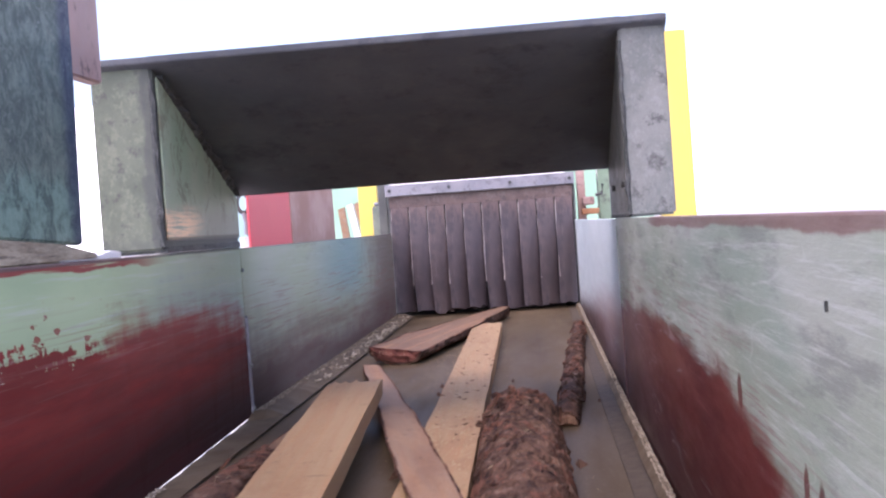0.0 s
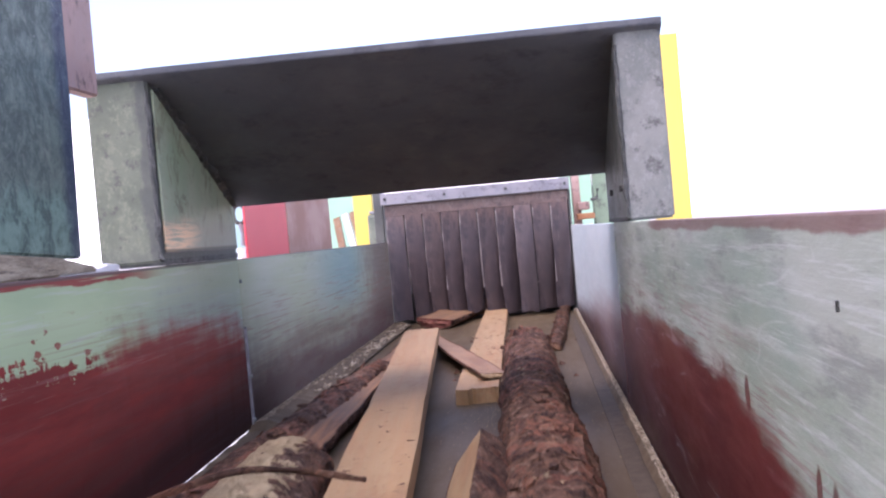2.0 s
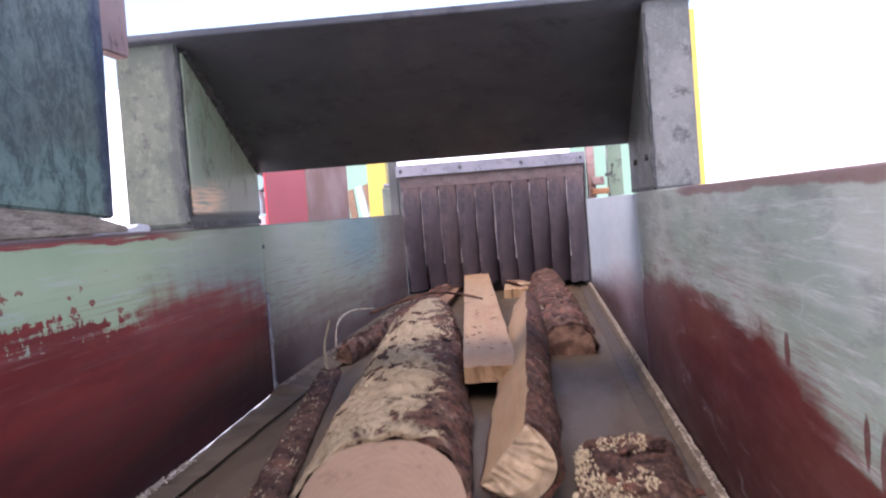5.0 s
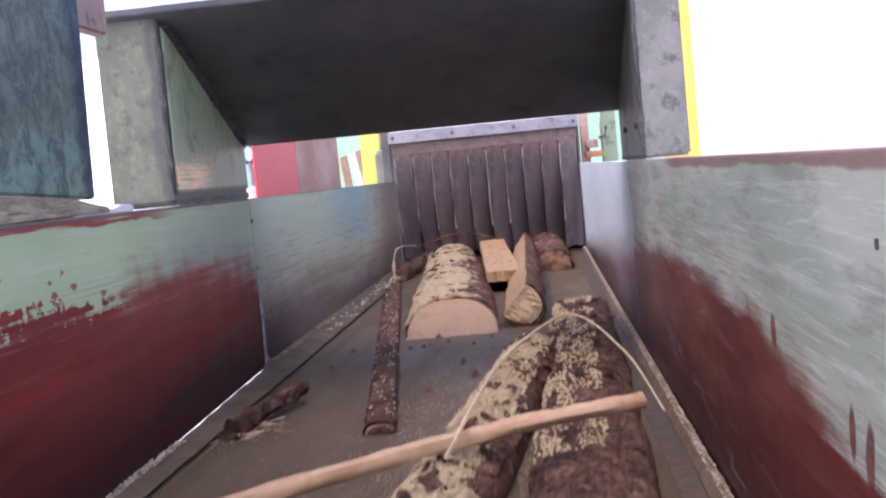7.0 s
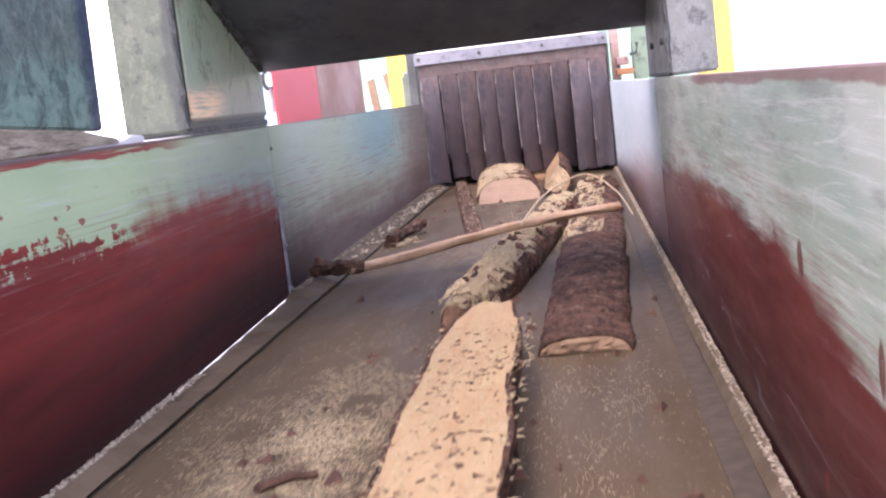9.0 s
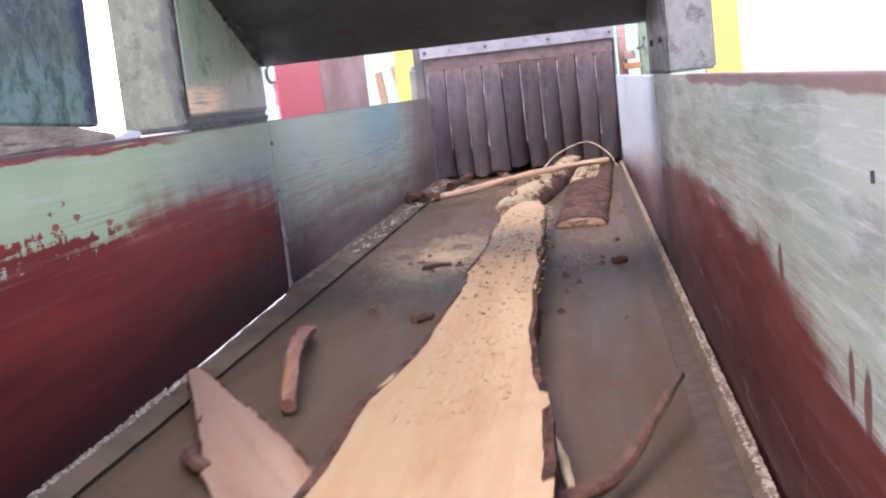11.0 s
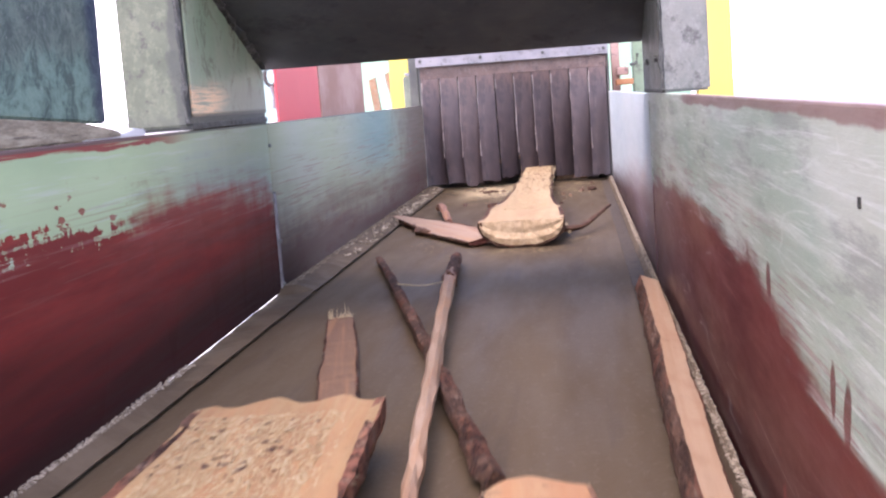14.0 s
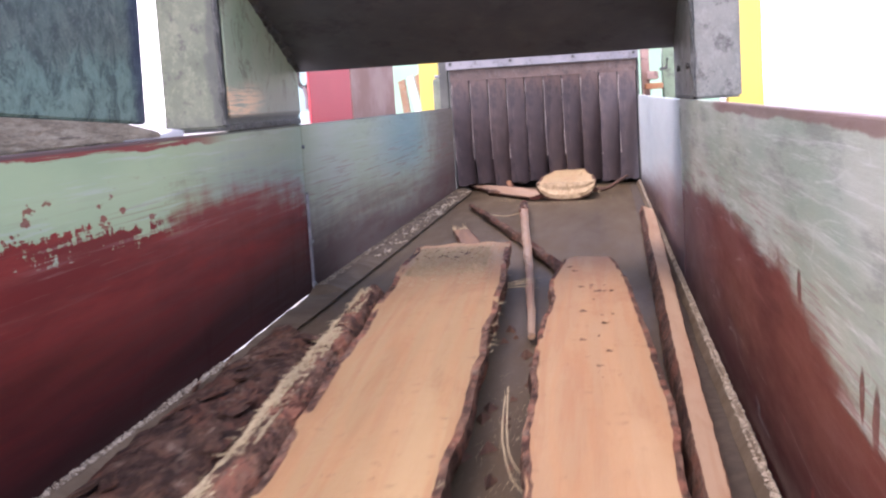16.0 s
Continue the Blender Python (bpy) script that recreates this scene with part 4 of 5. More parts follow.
def flitch(name, label, category, near, far, t, widths, height, wood_mat, bark_mat, flat_up=True, seed=0, z=0.0, roll=0.0, tilt=0.0, rough=0.004, bend=0.0, group="", end_mat=None, far_cut=None, slant=0.0):
    """A slab cut from a log's side: one sawn face, one round face with bark. near and far: its ends on the belt at time t.
    far_cut: how far the far end is cut back at x; slant: how far the near cut leans back over its height."""
    rng = random.Random(seed)
    a, b = Vector(near), Vector(far)
    length = (b - a).length
    yaw = math.degrees(math.atan2(-(b - a).x, (b - a).y))
    c = (a + b) / 2
    thing = tagged(new(name), label, category, group)
    n, m = max(14, int(length / 0.009)), 21
    off = Vector((seed * 3.7, seed * 1.3, 0))
    s = 1 if flat_up else -1
    base = height if flat_up else 0.0
    skew = rng.uniform(-0.12, 0.12), rng.uniform(-0.12, 0.12)
    core, shell, ends = bmesh.new(), bmesh.new(), (bmesh.new(), bmesh.new())
    flats, shells, caps = [], [], []
    for i in range(n + 1):
        f = i / n
        u = f * (len(widths) - 1)
        j = min(int(u), len(widths) - 2)
        w = widths[j] * (1 - (u - j)) + widths[j + 1] * (u - j)
        y = (f - 0.5) * length
        wob = (0.007 if flat_up else 0.004) * min(1.0, w / 0.08)
        wl = w / 2 + wob * (noise.noise(Vector((0, y * 6, 0)) + off) + 0.25 * noise.noise(Vector((0, y * 22, 3)) + off)) + rng.uniform(-0.0006, 0.0006)
        wr = w / 2 + wob * (noise.noise(Vector((5, y * 6, 0)) + off) + 0.25 * noise.noise(Vector((5, y * 22, 3)) + off)) + rng.uniform(-0.0006, 0.0006)
        h = height * (0.95 + 0.12 * noise.noise(Vector((9, y * 2.5, 0)) + off))
        bx = bend * (1 - (2 * f - 1) ** 2)
        wn, wf = max(0.0, 1 - i / 11), max(0.0, 1 - (n - i) / 11)
        ws = max(0.0, 1 - y_from(i, n, length) / (abs(slant) * 2 + 0.02))

        def along(x, k=0, up=0.0):
            d = wn * skew[0] * x + wf * skew[1] * x
            d += (wn + wf) * 0.006 * noise.noise(Vector((x * 60, k * 5, f * 3)) + off)
            return y + d + ws * slant * up - (wf * far_cut(x) if far_cut else 0.0)
        row, flat, cap = [], [], []
        for q in range(m + 1):
            g = math.pi * q / m
            px = (-wl if q <= m / 2 else wr) * abs(math.cos(g)) ** 0.85 + bx
            pz = base - s * h * math.sin(g) ** 0.8
            dx = px - bx
            r = math.hypot(dx, pz - base) or 1
            bump = rough * (0.4 + 0.45 * noise.noise(Vector((px * 45, y * 9, pz * 45)) + off) + 0.6 * noise.noise(Vector((px * 130, y * 38, pz * 130)) + off) + 0.45 * noise.noise(Vector((px * 260, y * 120, pz * 260)) + off))
            lip = 0.3 if q in (0, m) else 1.0
            rim = 0.001
            if flat_up and q in (0, 1, m - 1, m):
                rim = 0.0002 + 0.0025 * max(0.0, noise.noise(Vector((q * 3.3, y * 6, 1)) + off) + 0.3 * noise.noise(Vector((q, y * 40, 1)) + off))
            up = abs(pz - base) / height
            row.append((px + dx / r * bump * lip + (rim if dx > 0 else -rim), along(px, 0, up), pz + (pz - base) / r * bump * lip))
            cap.append((px * 0.985, along(px, 0, up), base - s * 0.95 * (s * (base - pz))))
            fx = -wl + (wl + wr) * q / m + bx
            flat.append((fx, along(fx), base + s * 0.0014 * (noise.noise(Vector((fx * 35, y * 9, 2)) + off) - 0.3)))
        shells.append([shell.verts.new(p) for p in row])
        flats.append([core.verts.new(p) for p in flat])
        caps.append((cap, flat))
    for i in range(n):
        for q in range(m):
            shell.faces.new((shells[i][q], shells[i][q + 1], shells[i + 1][q + 1], shells[i + 1][q]))
            core.faces.new((flats[i][q], flats[i][q + 1], flats[i + 1][q + 1], flats[i + 1][q]))
    # the cut ends, in rings from the sawn edge to the bark
    for bm, k in zip(ends, (0, n)):
        cap, flat = caps[k]
        rings = []
        for v in range(5):
            e = v / 4
            out = (0.002 * math.sin(3.1 * e) + 0.0025 * rng.uniform(-1, 1)) * (-1 if k == 0 else 1)
            rings.append([bm.verts.new((p[0] * (1 - e) + o[0] * e, p[1] * (1 - e) + o[1] * e + out + 0.0015 * rng.uniform(-1, 1), p[2] * (1 - e) + o[2] * e)) for p, o in zip(flat, cap)])
        for ra, rb in zip(rings, rings[1:]):
            for q in range(m):
                bm.faces.new((ra[q], ra[q + 1], rb[q + 1], rb[q]))
        bmesh.ops.remove_doubles(bm, verts=bm.verts, dist=1e-5)
    # the bark's thickness: turned back in along its edges
    inner = [[shell.verts.new((v.co.x * (0.90 if flat_up else 0.965), v.co.y, base + (v.co.z - base) * 0.9)) for v in row] for row in shells]
    for i in range(n):
        for e in (0, m):
            shell.faces.new((shells[i][e], shells[i + 1][e], inner[i + 1][e], inner[i][e]))
    for k in (0, n):
        for q in range(m):
            shell.faces.new((shells[k][q], shells[k][q + 1], inner[k][q + 1], inner[k][q]))
    part("sawn_face", core, wood_mat, thing)
    part("bark", shell, bark_mat, thing, smooth=True)
    for bm in ends:
        part("cut_end", bm, end_mat or (END_PALE if flat_up else END_DARK), thing)
    load(thing, c.x, c.y, t, z, yaw, tilt, roll, length, max(widths) / 2 + abs(c.x - a.x), height + z)
    return thing


def board(name, label, near, far, t, w, thick, mat, seed=0, z=0.0, tilt=0.0, roll=0.0, group="", category="board", torn=0.0):
    """A sawn board with uneven, chipped ends; torn: how deep its far end is splintered."""
    rng = random.Random(seed)
    a, b = Vector(near), Vector(far)
    length, c = (b - a).length, (a + b) / 2
    yaw = math.degrees(math.atan2(-(b - a).x, (b - a).y))
    bm = bmesh.new()
    n, m = max(8, int(length / 0.04)), 10
    cut = [rng.uniform(-0.012, 0.012) - torn * rng.random() ** 1.5 for _ in range(11)]
    top, low = [], []
    off = Vector((seed * 2.1, 0, seed * 4.4))
    for i in range(n + 1):
        y = (i / n - 0.5) * length
        wl = 0.0015 * noise.noise(Vector((0, y * 6, 0)) + off)
        tr, lr = [], []
        for q in range(m + 1):
            x = (q / m - 0.5) * w + wl * (1 if q else -1)
            e = rng.uniform(-0.012, 0.012) if i == 0 else cut[q] if i == n else 0
            zz = thick + 0.0012 * noise.noise(Vector((x * 30, y * 10, 0)) + off)
            tr.append(bm.verts.new((x, y + e, zz)))
            lr.append(bm.verts.new((x, y + e * (0.6 if i == 0 else 1.0) - (0.012 if i == n and torn else 0.0), 0.0)))
        top.append(tr)
        low.append(lr)
    for i in range(n):
        for q in range(m):
            bm.faces.new((top[i][q], top[i][q + 1], top[i + 1][q + 1], top[i + 1][q]))
            bm.faces.new((low[i][q], low[i + 1][q], low[i + 1][q + 1], low[i][q + 1]))
        for q in (0, m):
            bm.faces.new((top[i][q], top[i + 1][q], low[i + 1][q], low[i][q]))
    for k in (0, n):
        for q in range(m):
            bm.faces.new((top[k][q], top[k][q + 1], low[k][q + 1], low[k][q]))
    ob = part(name, bm, mat)
    tagged(ob, label, category, group)
    load(ob, c.x, c.y, t, z, yaw, tilt, roll, length, w / 2 + abs(c.x - a.x), thick + z)
    return ob


def stick(name, label, points, t, radius, mat, seed=0, taper=0.2, sides=7, n=16, category="stick", jitter=0.18):
    """A bent branch or splinter through points on the belt at time t."""
    c = sum((Vector(p) for p in points), Vector()) / len(points)
    c.z = 0
    pts = spline([Vector(p) - c for p in points], n)
    r = random.Random(seed)
    pts = [p + Vector((r.uniform(-1, 1), r.uniform(-1, 1), r.uniform(-0.5, 0.5))) * radius * 0.1 for p in pts]
    ob = part(name, rod(pts, radius, sides, jitter, taper, seed), mat, smooth=True)
    tagged(ob, label, category)
    load(ob, c.x, c.y, t, 0, 0, 0, 0, 0.3, 0.05, 0.03)
    return ob


def splinters(parent, x, y, z, n, mat, seed, out=(0, 1), size=0.03, spread=None, fan=0.25, run=0.0):
    """Frayed fibres at a torn end, parts of their slab."""
    rng = random.Random(seed)
    bm = bmesh.new()
    for _ in range(n):
        p = Vector((x + rng.uniform(-0.5, 0.5) * (spread or size), y + rng.uniform(-run, run), z + rng.uniform(-0.004, 0.004)))
        d = Vector((out[0] + rng.uniform(-fan, fan), out[1] + rng.uniform(-0.2, 0.3), rng.uniform(-0.05, 0.25))).normalized() * size * rng.uniform(0.4, 1.2)
        w = 0.0009
        v = [bm.verts.new(p + Vector(q)) for q in ((-w, 0, 0), (w, 0, 0), (0, 0, w * 1.5))]
        tip = bm.verts.new(p + d)
        for i in range(3):
            bm.faces.new((v[i], v[(i + 1) % 3], tip))
        bm.faces.new(v)
    tagged(part("frayed_fringe", bm, mat, parent), kind="stuff")


def shell_point(w, h, g):
    """A point of a half-round slab's round face, and its outward direction, at the angle g."""
    x, z = -math.copysign(abs(math.cos(g)) ** 0.85, math.cos(g)) * w / 2, h * math.sin(g) ** 0.8
    return Vector((x, 0, z)), Vector((x / (w * w / 4 + 1e-6), 0, z / (h * h))).normalized()


def flakes_on(parent, w, h, y0, y1, n, seed, mat, size=(0.006, 0.016), lift=0.5):
    """Loose scales of bark that stand off a round face."""
    rng = random.Random(seed)
    verts, faces = [], []
    for _ in range(n):
        p, up = shell_point(w, h, rng.uniform(0.10, 0.90) * math.pi)
        p.y = rng.uniform(y0, y1)
        side = Vector((0, 1, 0)).cross(up)
        turn = rng.uniform(-0.9, 0.9)
        a = Vector((0, 1, 0)) * math.cos(turn) + side * math.sin(turn)
        b = up.cross(a)
        u, v, tip = rng.uniform(*size) * 1.5, rng.uniform(*size) * 0.7, rng.uniform(0.1, lift)
        i = len(verts)
        for du, dv, du_up in ((-0.6, -0.8, 0.1), (-0.7, 0.7, 0.0), (0.5, 0.9, tip * 0.7), (0.9, 0.1, tip), (0.5, -0.9, tip * 0.8)):
            q = p + up * 0.003 + a * u * du * rng.uniform(0.7, 1.2) + b * v * dv * rng.uniform(0.7, 1.2) + up * u * du_up
            verts += [tuple(q), tuple(q - up * 0.0022)]
        faces += [tuple(i + 2 * k for k in range(5)), tuple(i + 9 - 2 * k for k in range(5))]
        faces += [(i + 2 * k, i + 2 * k + 1, i + (2 * k + 3) % 10, i + (2 * k + 2) % 10) for k in range(5)]
    me = bpy.data.meshes.new("bark_flakes")
    me.from_pydata(verts, [], faces)
    me.materials.append(mat)
    ob = new("lifted_bark", me)
    ob.parent = parent
    tagged(ob, "loose lifted bark flakes", kind="stuff")


def dust_on(parent, w, h, y0, y1, g0, g1, n, seed, mat, size=(0.0006, 0.0022)):
    """Sawdust in drifts on a round face; g0 to g1: between which angles it lies, in half turns."""
    rng = random.Random(seed)
    off = Vector((seed * 1.7, 0, seed * 0.9))
    verts, faces = [], []
    while len(faces) < n * 3:
        g, y = rng.uniform(g0, g1), rng.uniform(y0, y1)
        drift = noise.noise(Vector((g * 9, y * 9, 0)) + off) + 0.5 * noise.noise(Vector((g * 25, y * 30, 4)) + off)
        if drift + rng.uniform(-0.25, 0.25) < 0.0:
            continue
        p, up = shell_point(w, h, g * math.pi)
        p = p + up * rng.uniform(0.001, 0.004 + 0.006 * max(0.0, drift)) + Vector((0, y, 0))
        s, a, b = rng.uniform(*size), rng.uniform(0, 6.3), len(verts)
        for k in range(3):
            verts.append(tuple(p + Vector((s * math.cos(a + 2.1 * k), 1.5 * s * math.sin(a + 2.1 * k), s * rng.uniform(-0.5, 0.2)))))
        verts.append(tuple(p + up * s))
        faces += [(b, b + 1, b + 3), (b + 1, b + 2, b + 3), (b + 2, b, b + 3)]
    me = bpy.data.meshes.new("loose_sawdust")
    me.from_pydata(verts, [], faces)
    me.materials.append(mat)
    ob = new("loose_sawdust", me)
    ob.parent = parent
    tagged(ob, "loose sawdust", kind="stuff")


# first load
log_a = flitch("log_slab", "half-round offcut log with flaky reddish brown bark", "log", (0.187, 0.225), (0.140, 2.42), 1.5, (0.10, 0.10, 0.098, 0.095, 0.09), 0.062, WOOD_ORANGE, BARK_ROUGH, False, 1, rough=0.010)
plank_a = board("plank", "pale fresh-sawn plank with a splintered end", (0.065, -0.235), (-0.113, 2.60), 1.5, 0.080, 0.024, WOOD_PLANK, 2, 0.035, 0.3, group="loose planks", torn=0.16)
plank_b = board("plank", "pale sawn plank dusted with sawdust lying on the belt", (0.060, 1.70), (0.030, 3.96), 1.5, 0.075, 0.026, WOOD_PLANK, 3, 0.0, group="loose planks")
torn_slab = flitch("torn_slab", "brown torn slab with a reddish broken end lying askew", "slab", (-0.150, 2.53), (0.062, 3.62), 0.0, (0.118, 0.11, 0.085, 0.05, 0.022), 0.032, WOOD_BROWN, BARK_RED, True, 4, 0.003, roll=7, rough=0.007, end_mat=END_RED)
splinters(torn_slab, 0.0, -0.545, 0.02, 60, DUST, 151, (0, -1), 0.02, 0.10, 0.6)
flitch("bark_strip", "flat pinkish strip of bark leaning on a plank", "bark", (0.084, 0.98), (-0.190, 2.45), 0.0, (0.050, 0.052, 0.048, 0.046, 0.040, 0.032), 0.010, WOOD_BAST, BARK_PINK, True, 5, 0.016, tilt=-1.0, roll=4, bend=0.004, rough=0.003)
slab_a = flitch("bark_slab", "long dark bark-edged slab against the trough side", "slab", (-0.245, 0.30), (-0.172, 2.24), 1.5, (0.03, 0.05, 0.066, 0.066, 0.04), 0.032, WOOD_ORANGE, BARK_ROUGH, False, 6, 0.004, roll=12)
flitch("bark_slab", "thin brown slab lying beside the planks", "slab", (-0.150, 1.06), (-0.165, 2.75), 1.5, (0.05, 0.055, 0.05, 0.035), 0.024, WOOD_BROWN, BARK, True, 61, 0.0)
twig_a = flitch("twig_slab", "narrow bark strip along the trough side", "slab", (0.205, 2.45), (0.272, 3.95), 1.5, (0.03, 0.034, 0.03, 0.026), 0.02, WOOD_PINK, BARK_RED, False, 7)
# second load
flitch("split_slab", "narrow split slab, pale sawn face and dark bark", "slab", (0.148, 0.78), (0.130, 2.66), 4.5, (0.075, 0.075, 0.068, 0.05), 0.060, WOOD_PLANK, BARK_RED, True, 8, 0.012, roll=-50, rough=0.006)
log_b = flitch("log_slab", "wide half-round log offcut, bark partly stripped to cream wood", "log", (-0.012, 0.72), (-0.153, 2.80), 4.5, (0.168, 0.172, 0.166, 0.142, 0.10), 0.056, WOOD_RED, BARK_LOG, False, 9, end_mat=END_PINK, rough=0.007, slant=0.16)
stick("twig", "thin reddish twig lying across the planks", [(-0.235, 1.72, 0.07), (-0.1, 1.80, 0.10), (0.006, 1.85, 0.075)], 3.5, 0.0034, BARK_RED, 1, jitter=0.4)
stick("twig", "curled dry twig leaning against the trough side", [(-0.262, 1.42, 0.03), (-0.27, 1.50, 0.07), (-0.262, 1.62, 0.085), (-0.235, 1.78, 0.075)], 3.5, 0.0022, WOOD_ROUGH, 2, jitter=0.4)
stick("twig", "thin pale upright splinter", [(-0.225, 1.66, 0.03), (-0.228, 1.67, 0.07), (-0.218, 1.68, 0.11)], 4.5, 0.0022, DUST, 3)
# third load
strip_c = flitch("bark_strip", "long narrow strip of dark bark", "bark", (-0.042, 1.86), (-0.250, 3.72), 8.0, (0.034, 0.034, 0.036, 0.04), 0.013, WOOD_PINK, BARK, False, 11)
f_slab = flitch("bark_slab", "long thin slab with cracked brown bark", "slab", (0.166, 0.74), (0.228, 2.90), 8.0, (0.10, 0.108, 0.112, 0.11, 0.10), 0.020, WOOD_RED, BARK_FINE, False, 12, end_mat=END_PINK, rough=0.004)
log_c = flitch("log_slab", "crooked slab of half-stripped cream and brown bark", "log", (0.008, 0.90), (0.140, 2.28), 8.0, (0.035, 0.075, 0.085, 0.08, 0.075, 0.06), 0.042, WOOD_OLD, BARK_CREST, False, 13, rough=0.006)
def peeled_branch(t):
    """A long peeled stick with a dark knot at its end."""
    thing = tagged(new("branch"), "long peeled stick with a dark knot lying across the belt", "stick")
    c = Vector((0.0, 1.45, 0))
    stem = [Vector(p) - c for p in ((-0.222, 1.42, 0.026), (-0.148, 1.45, 0.031), (-0.01, 1.50, 0.050), (0.12, 1.56, 0.062), (0.244, 1.625, 0.064))]
    part("stem", rod(spline(stem, 30), 0.0088, 9, 0.14, 0.1, 14), WOOD_PEELED, thing, smooth=True)
    knot = [Vector(p) - c for p in ((-0.278, 1.425, 0.034), (-0.255, 1.418, 0.032), (-0.195, 1.425, 0.028))]
    part("knot", rod(spline(knot, 12), 0.0155, 9, 0.35, 0.35, 15), BARK, thing, "dark bark-covered knot")
    load(thing, c.x, c.y, t, 0, 0, 0, 0, 0.3, 0.2, 0.03)


peeled_branch(8.0)
stick("vine", "thin curled fibre arching over the slabs", [(0.074, 1.43, 0.07), (0.11, 1.80, 0.085), (0.19, 2.06, 0.095), (0.246, 1.89, 0.07), (0.269, 1.68, 0.04)], 8.0, 0.0020, DUST, 16, 0.4, 6, 26)
curl = stick("bark_piece", "broken curl of bark with torn pale fibres on the belt", [(-0.222, 1.88, 0.010), (-0.205, 1.97, 0.018), (-0.178, 2.10, 0.022)], 8.0, 0.013, BARK, 17, jitter=0.4)
splinters(curl, -0.01, -0.06, 0.004, 60, DUST, 152, (0.2, -1), 0.035, 0.07, 1.0, 0.05)
k_slab = flitch("slab", "cream half-round slab, sawn face up, strewn with bark crumbs", "slab", (0.074, 1.47), (0.064, 3.27), 12.5, (0.168, 0.154, 0.110, 0.094, 0.090, 0.088, 0.086, 0.050), 0.054, WOOD_CREAM, BARK, True, 18, far_cut=lambda x: 35 * x * x + 0.010 * math.sin(190 * x))
splinters(k_slab, 0, 0.875, 0.050, 40, DUST, 19, (0, 1), 0.04)
# fourth load
flitch("bark_piece", "torn bark piece with pale inner wood beside the slab", "bark", (-0.004, 1.53), (-0.268, 2.10), 12.5, (0.074, 0.078, 0.072, 0.055, 0.032, 0.012), 0.014, WOOD_OLD, BARK_RED, True, 20, 0.004, roll=-9, end_mat=END_RED)
stick("bark_piece", "small crumbled lump of dark bark", [(-0.175, 1.80, 0.008), (-0.158, 1.76, 0.012), (-0.138, 1.74, 0.008)], 12.5, 0.009, CHIP, 141, 0.3, 7, 9, "bark", 0.35)
stick("bark_piece", "small crumbled lump of dark bark", [(-0.205, 1.93, 0.008), (-0.192, 1.88, 0.010), (-0.182, 1.85, 0.007)], 12.5, 0.006, CHIP, 142, 0.3, 7, 9, "bark", 0.35)
stick("bark_piece", "dark flat bark crumb on the belt", [(-0.10, 2.80, 0.003), (-0.08, 2.82, 0.004), (-0.055, 2.83, 0.003)], 12.5, 0.005, CHIP, 143, 0.3, 6, 9, "bark", 0.3)
stick("bark_piece", "dark flat bark crumb on the belt", [(-0.05, 2.34, 0.004), (-0.038, 2.36, 0.006), (-0.028, 2.36, 0.004)], 12.5, 0.007, CHIP, 144, 0.3, 6, 9, "bark", 0.3)
stick("bark_piece", "dark flat bark crumb on the belt", [(0.218, 2.68, 0.004), (0.229, 2.69, 0.006), (0.238, 2.70, 0.004)], 12.5, 0.007, CHIP, 145, 0.3, 6, 9, "bark", 0.3)
stick("twig", "broken reddish twig on the belt", [(0.150, 1.58, 0.02), (0.19, 1.62, 0.018), (0.225, 1.71, 0.03), (0.255, 1.81, 0.04)], 12.5, 0.008, CHIP, 21, 0.6)
stick("twig", "short bark stub lying on the belt", [(-0.178, 2.28, 0.014), (-0.15, 2.10, 0.03), (-0.115, 1.92, 0.012)], 12.5, 0.010, WOOD_RED, 22)
stick("twig", "thin pale splinter under the slab", [(0.146, 1.75, 0.01), (0.158, 1.66, 0.02), (0.166, 1.58, 0.012)], 12.5, 0.004, DUST, 23)
# last load
stick("bark_strip", "thin reddish bark strip lying askew", [(0.115, 1.37, 0.010), (0.052, 1.655, 0.011), (-0.056, 2.138, 0.012), (-0.187, 2.70, 0.010)], 15.0, 0.0104, BARK_RED, 27, 0.35, 8, 30, "bark", 0.35)


def split_stick(t):
    """A pale split stick with bark left on its far third."""
    thing = tagged(new("stick"), "straight pale split stick with dark bark at its tip", "stick")
    c = Vector((0.03, 1.75, 0))
    pts = [p - c for p in spline([Vector(p) for p in ((0.087, 0.85, 0.012), (0.062, 1.25, 0.018), (0.035, 1.634, 0.024), (-0.011, 2.268, 0.026), (-0.035, 2.64, 0.016))], 44)]
    part("stem", rod(pts[:36][::-1], 0.0100, 7, 0.22, 0.5, 28), WOOD_OLD, thing)
    part("bark_tip", rod(pts[33:], 0.0115, 8, 0.28, 0.25, 29), BARK_RED, thing, "dark flaky bark tip", smooth=True)
    load(thing, c.x, c.y, t, 0, 0, 0, 0, 0.3, 0.05, 0.03)


split_stick(15.0)
stick("fibre", "thin pale fibre between two sticks", [(-0.10, 2.33, 0.02), (-0.06, 2.34, 0.014), (-0.02, 2.32, 0.022)], 15.0, 0.0012, DUST, 151, 0.2, 5, 12)
w1 = flitch("bark_strip", "frayed strip of brown wood with torn fibres", "bark", (-0.030, 1.49), (-0.148, 2.12), 15.0, (0.042, 0.040, 0.038, 0.033), 0.010, WOOD_BROWN, BARK_RED, True, 29)
for i, x in enumerate((-0.012, 0.0, 0.012)):
    splinters(w1, x, 0.315, 0.008, 20, DUST, 30 + 50 * i, (0.06 * (i - 1), 1), 0.055 - 0.014 * (i == 1), 0.009, 0.1)
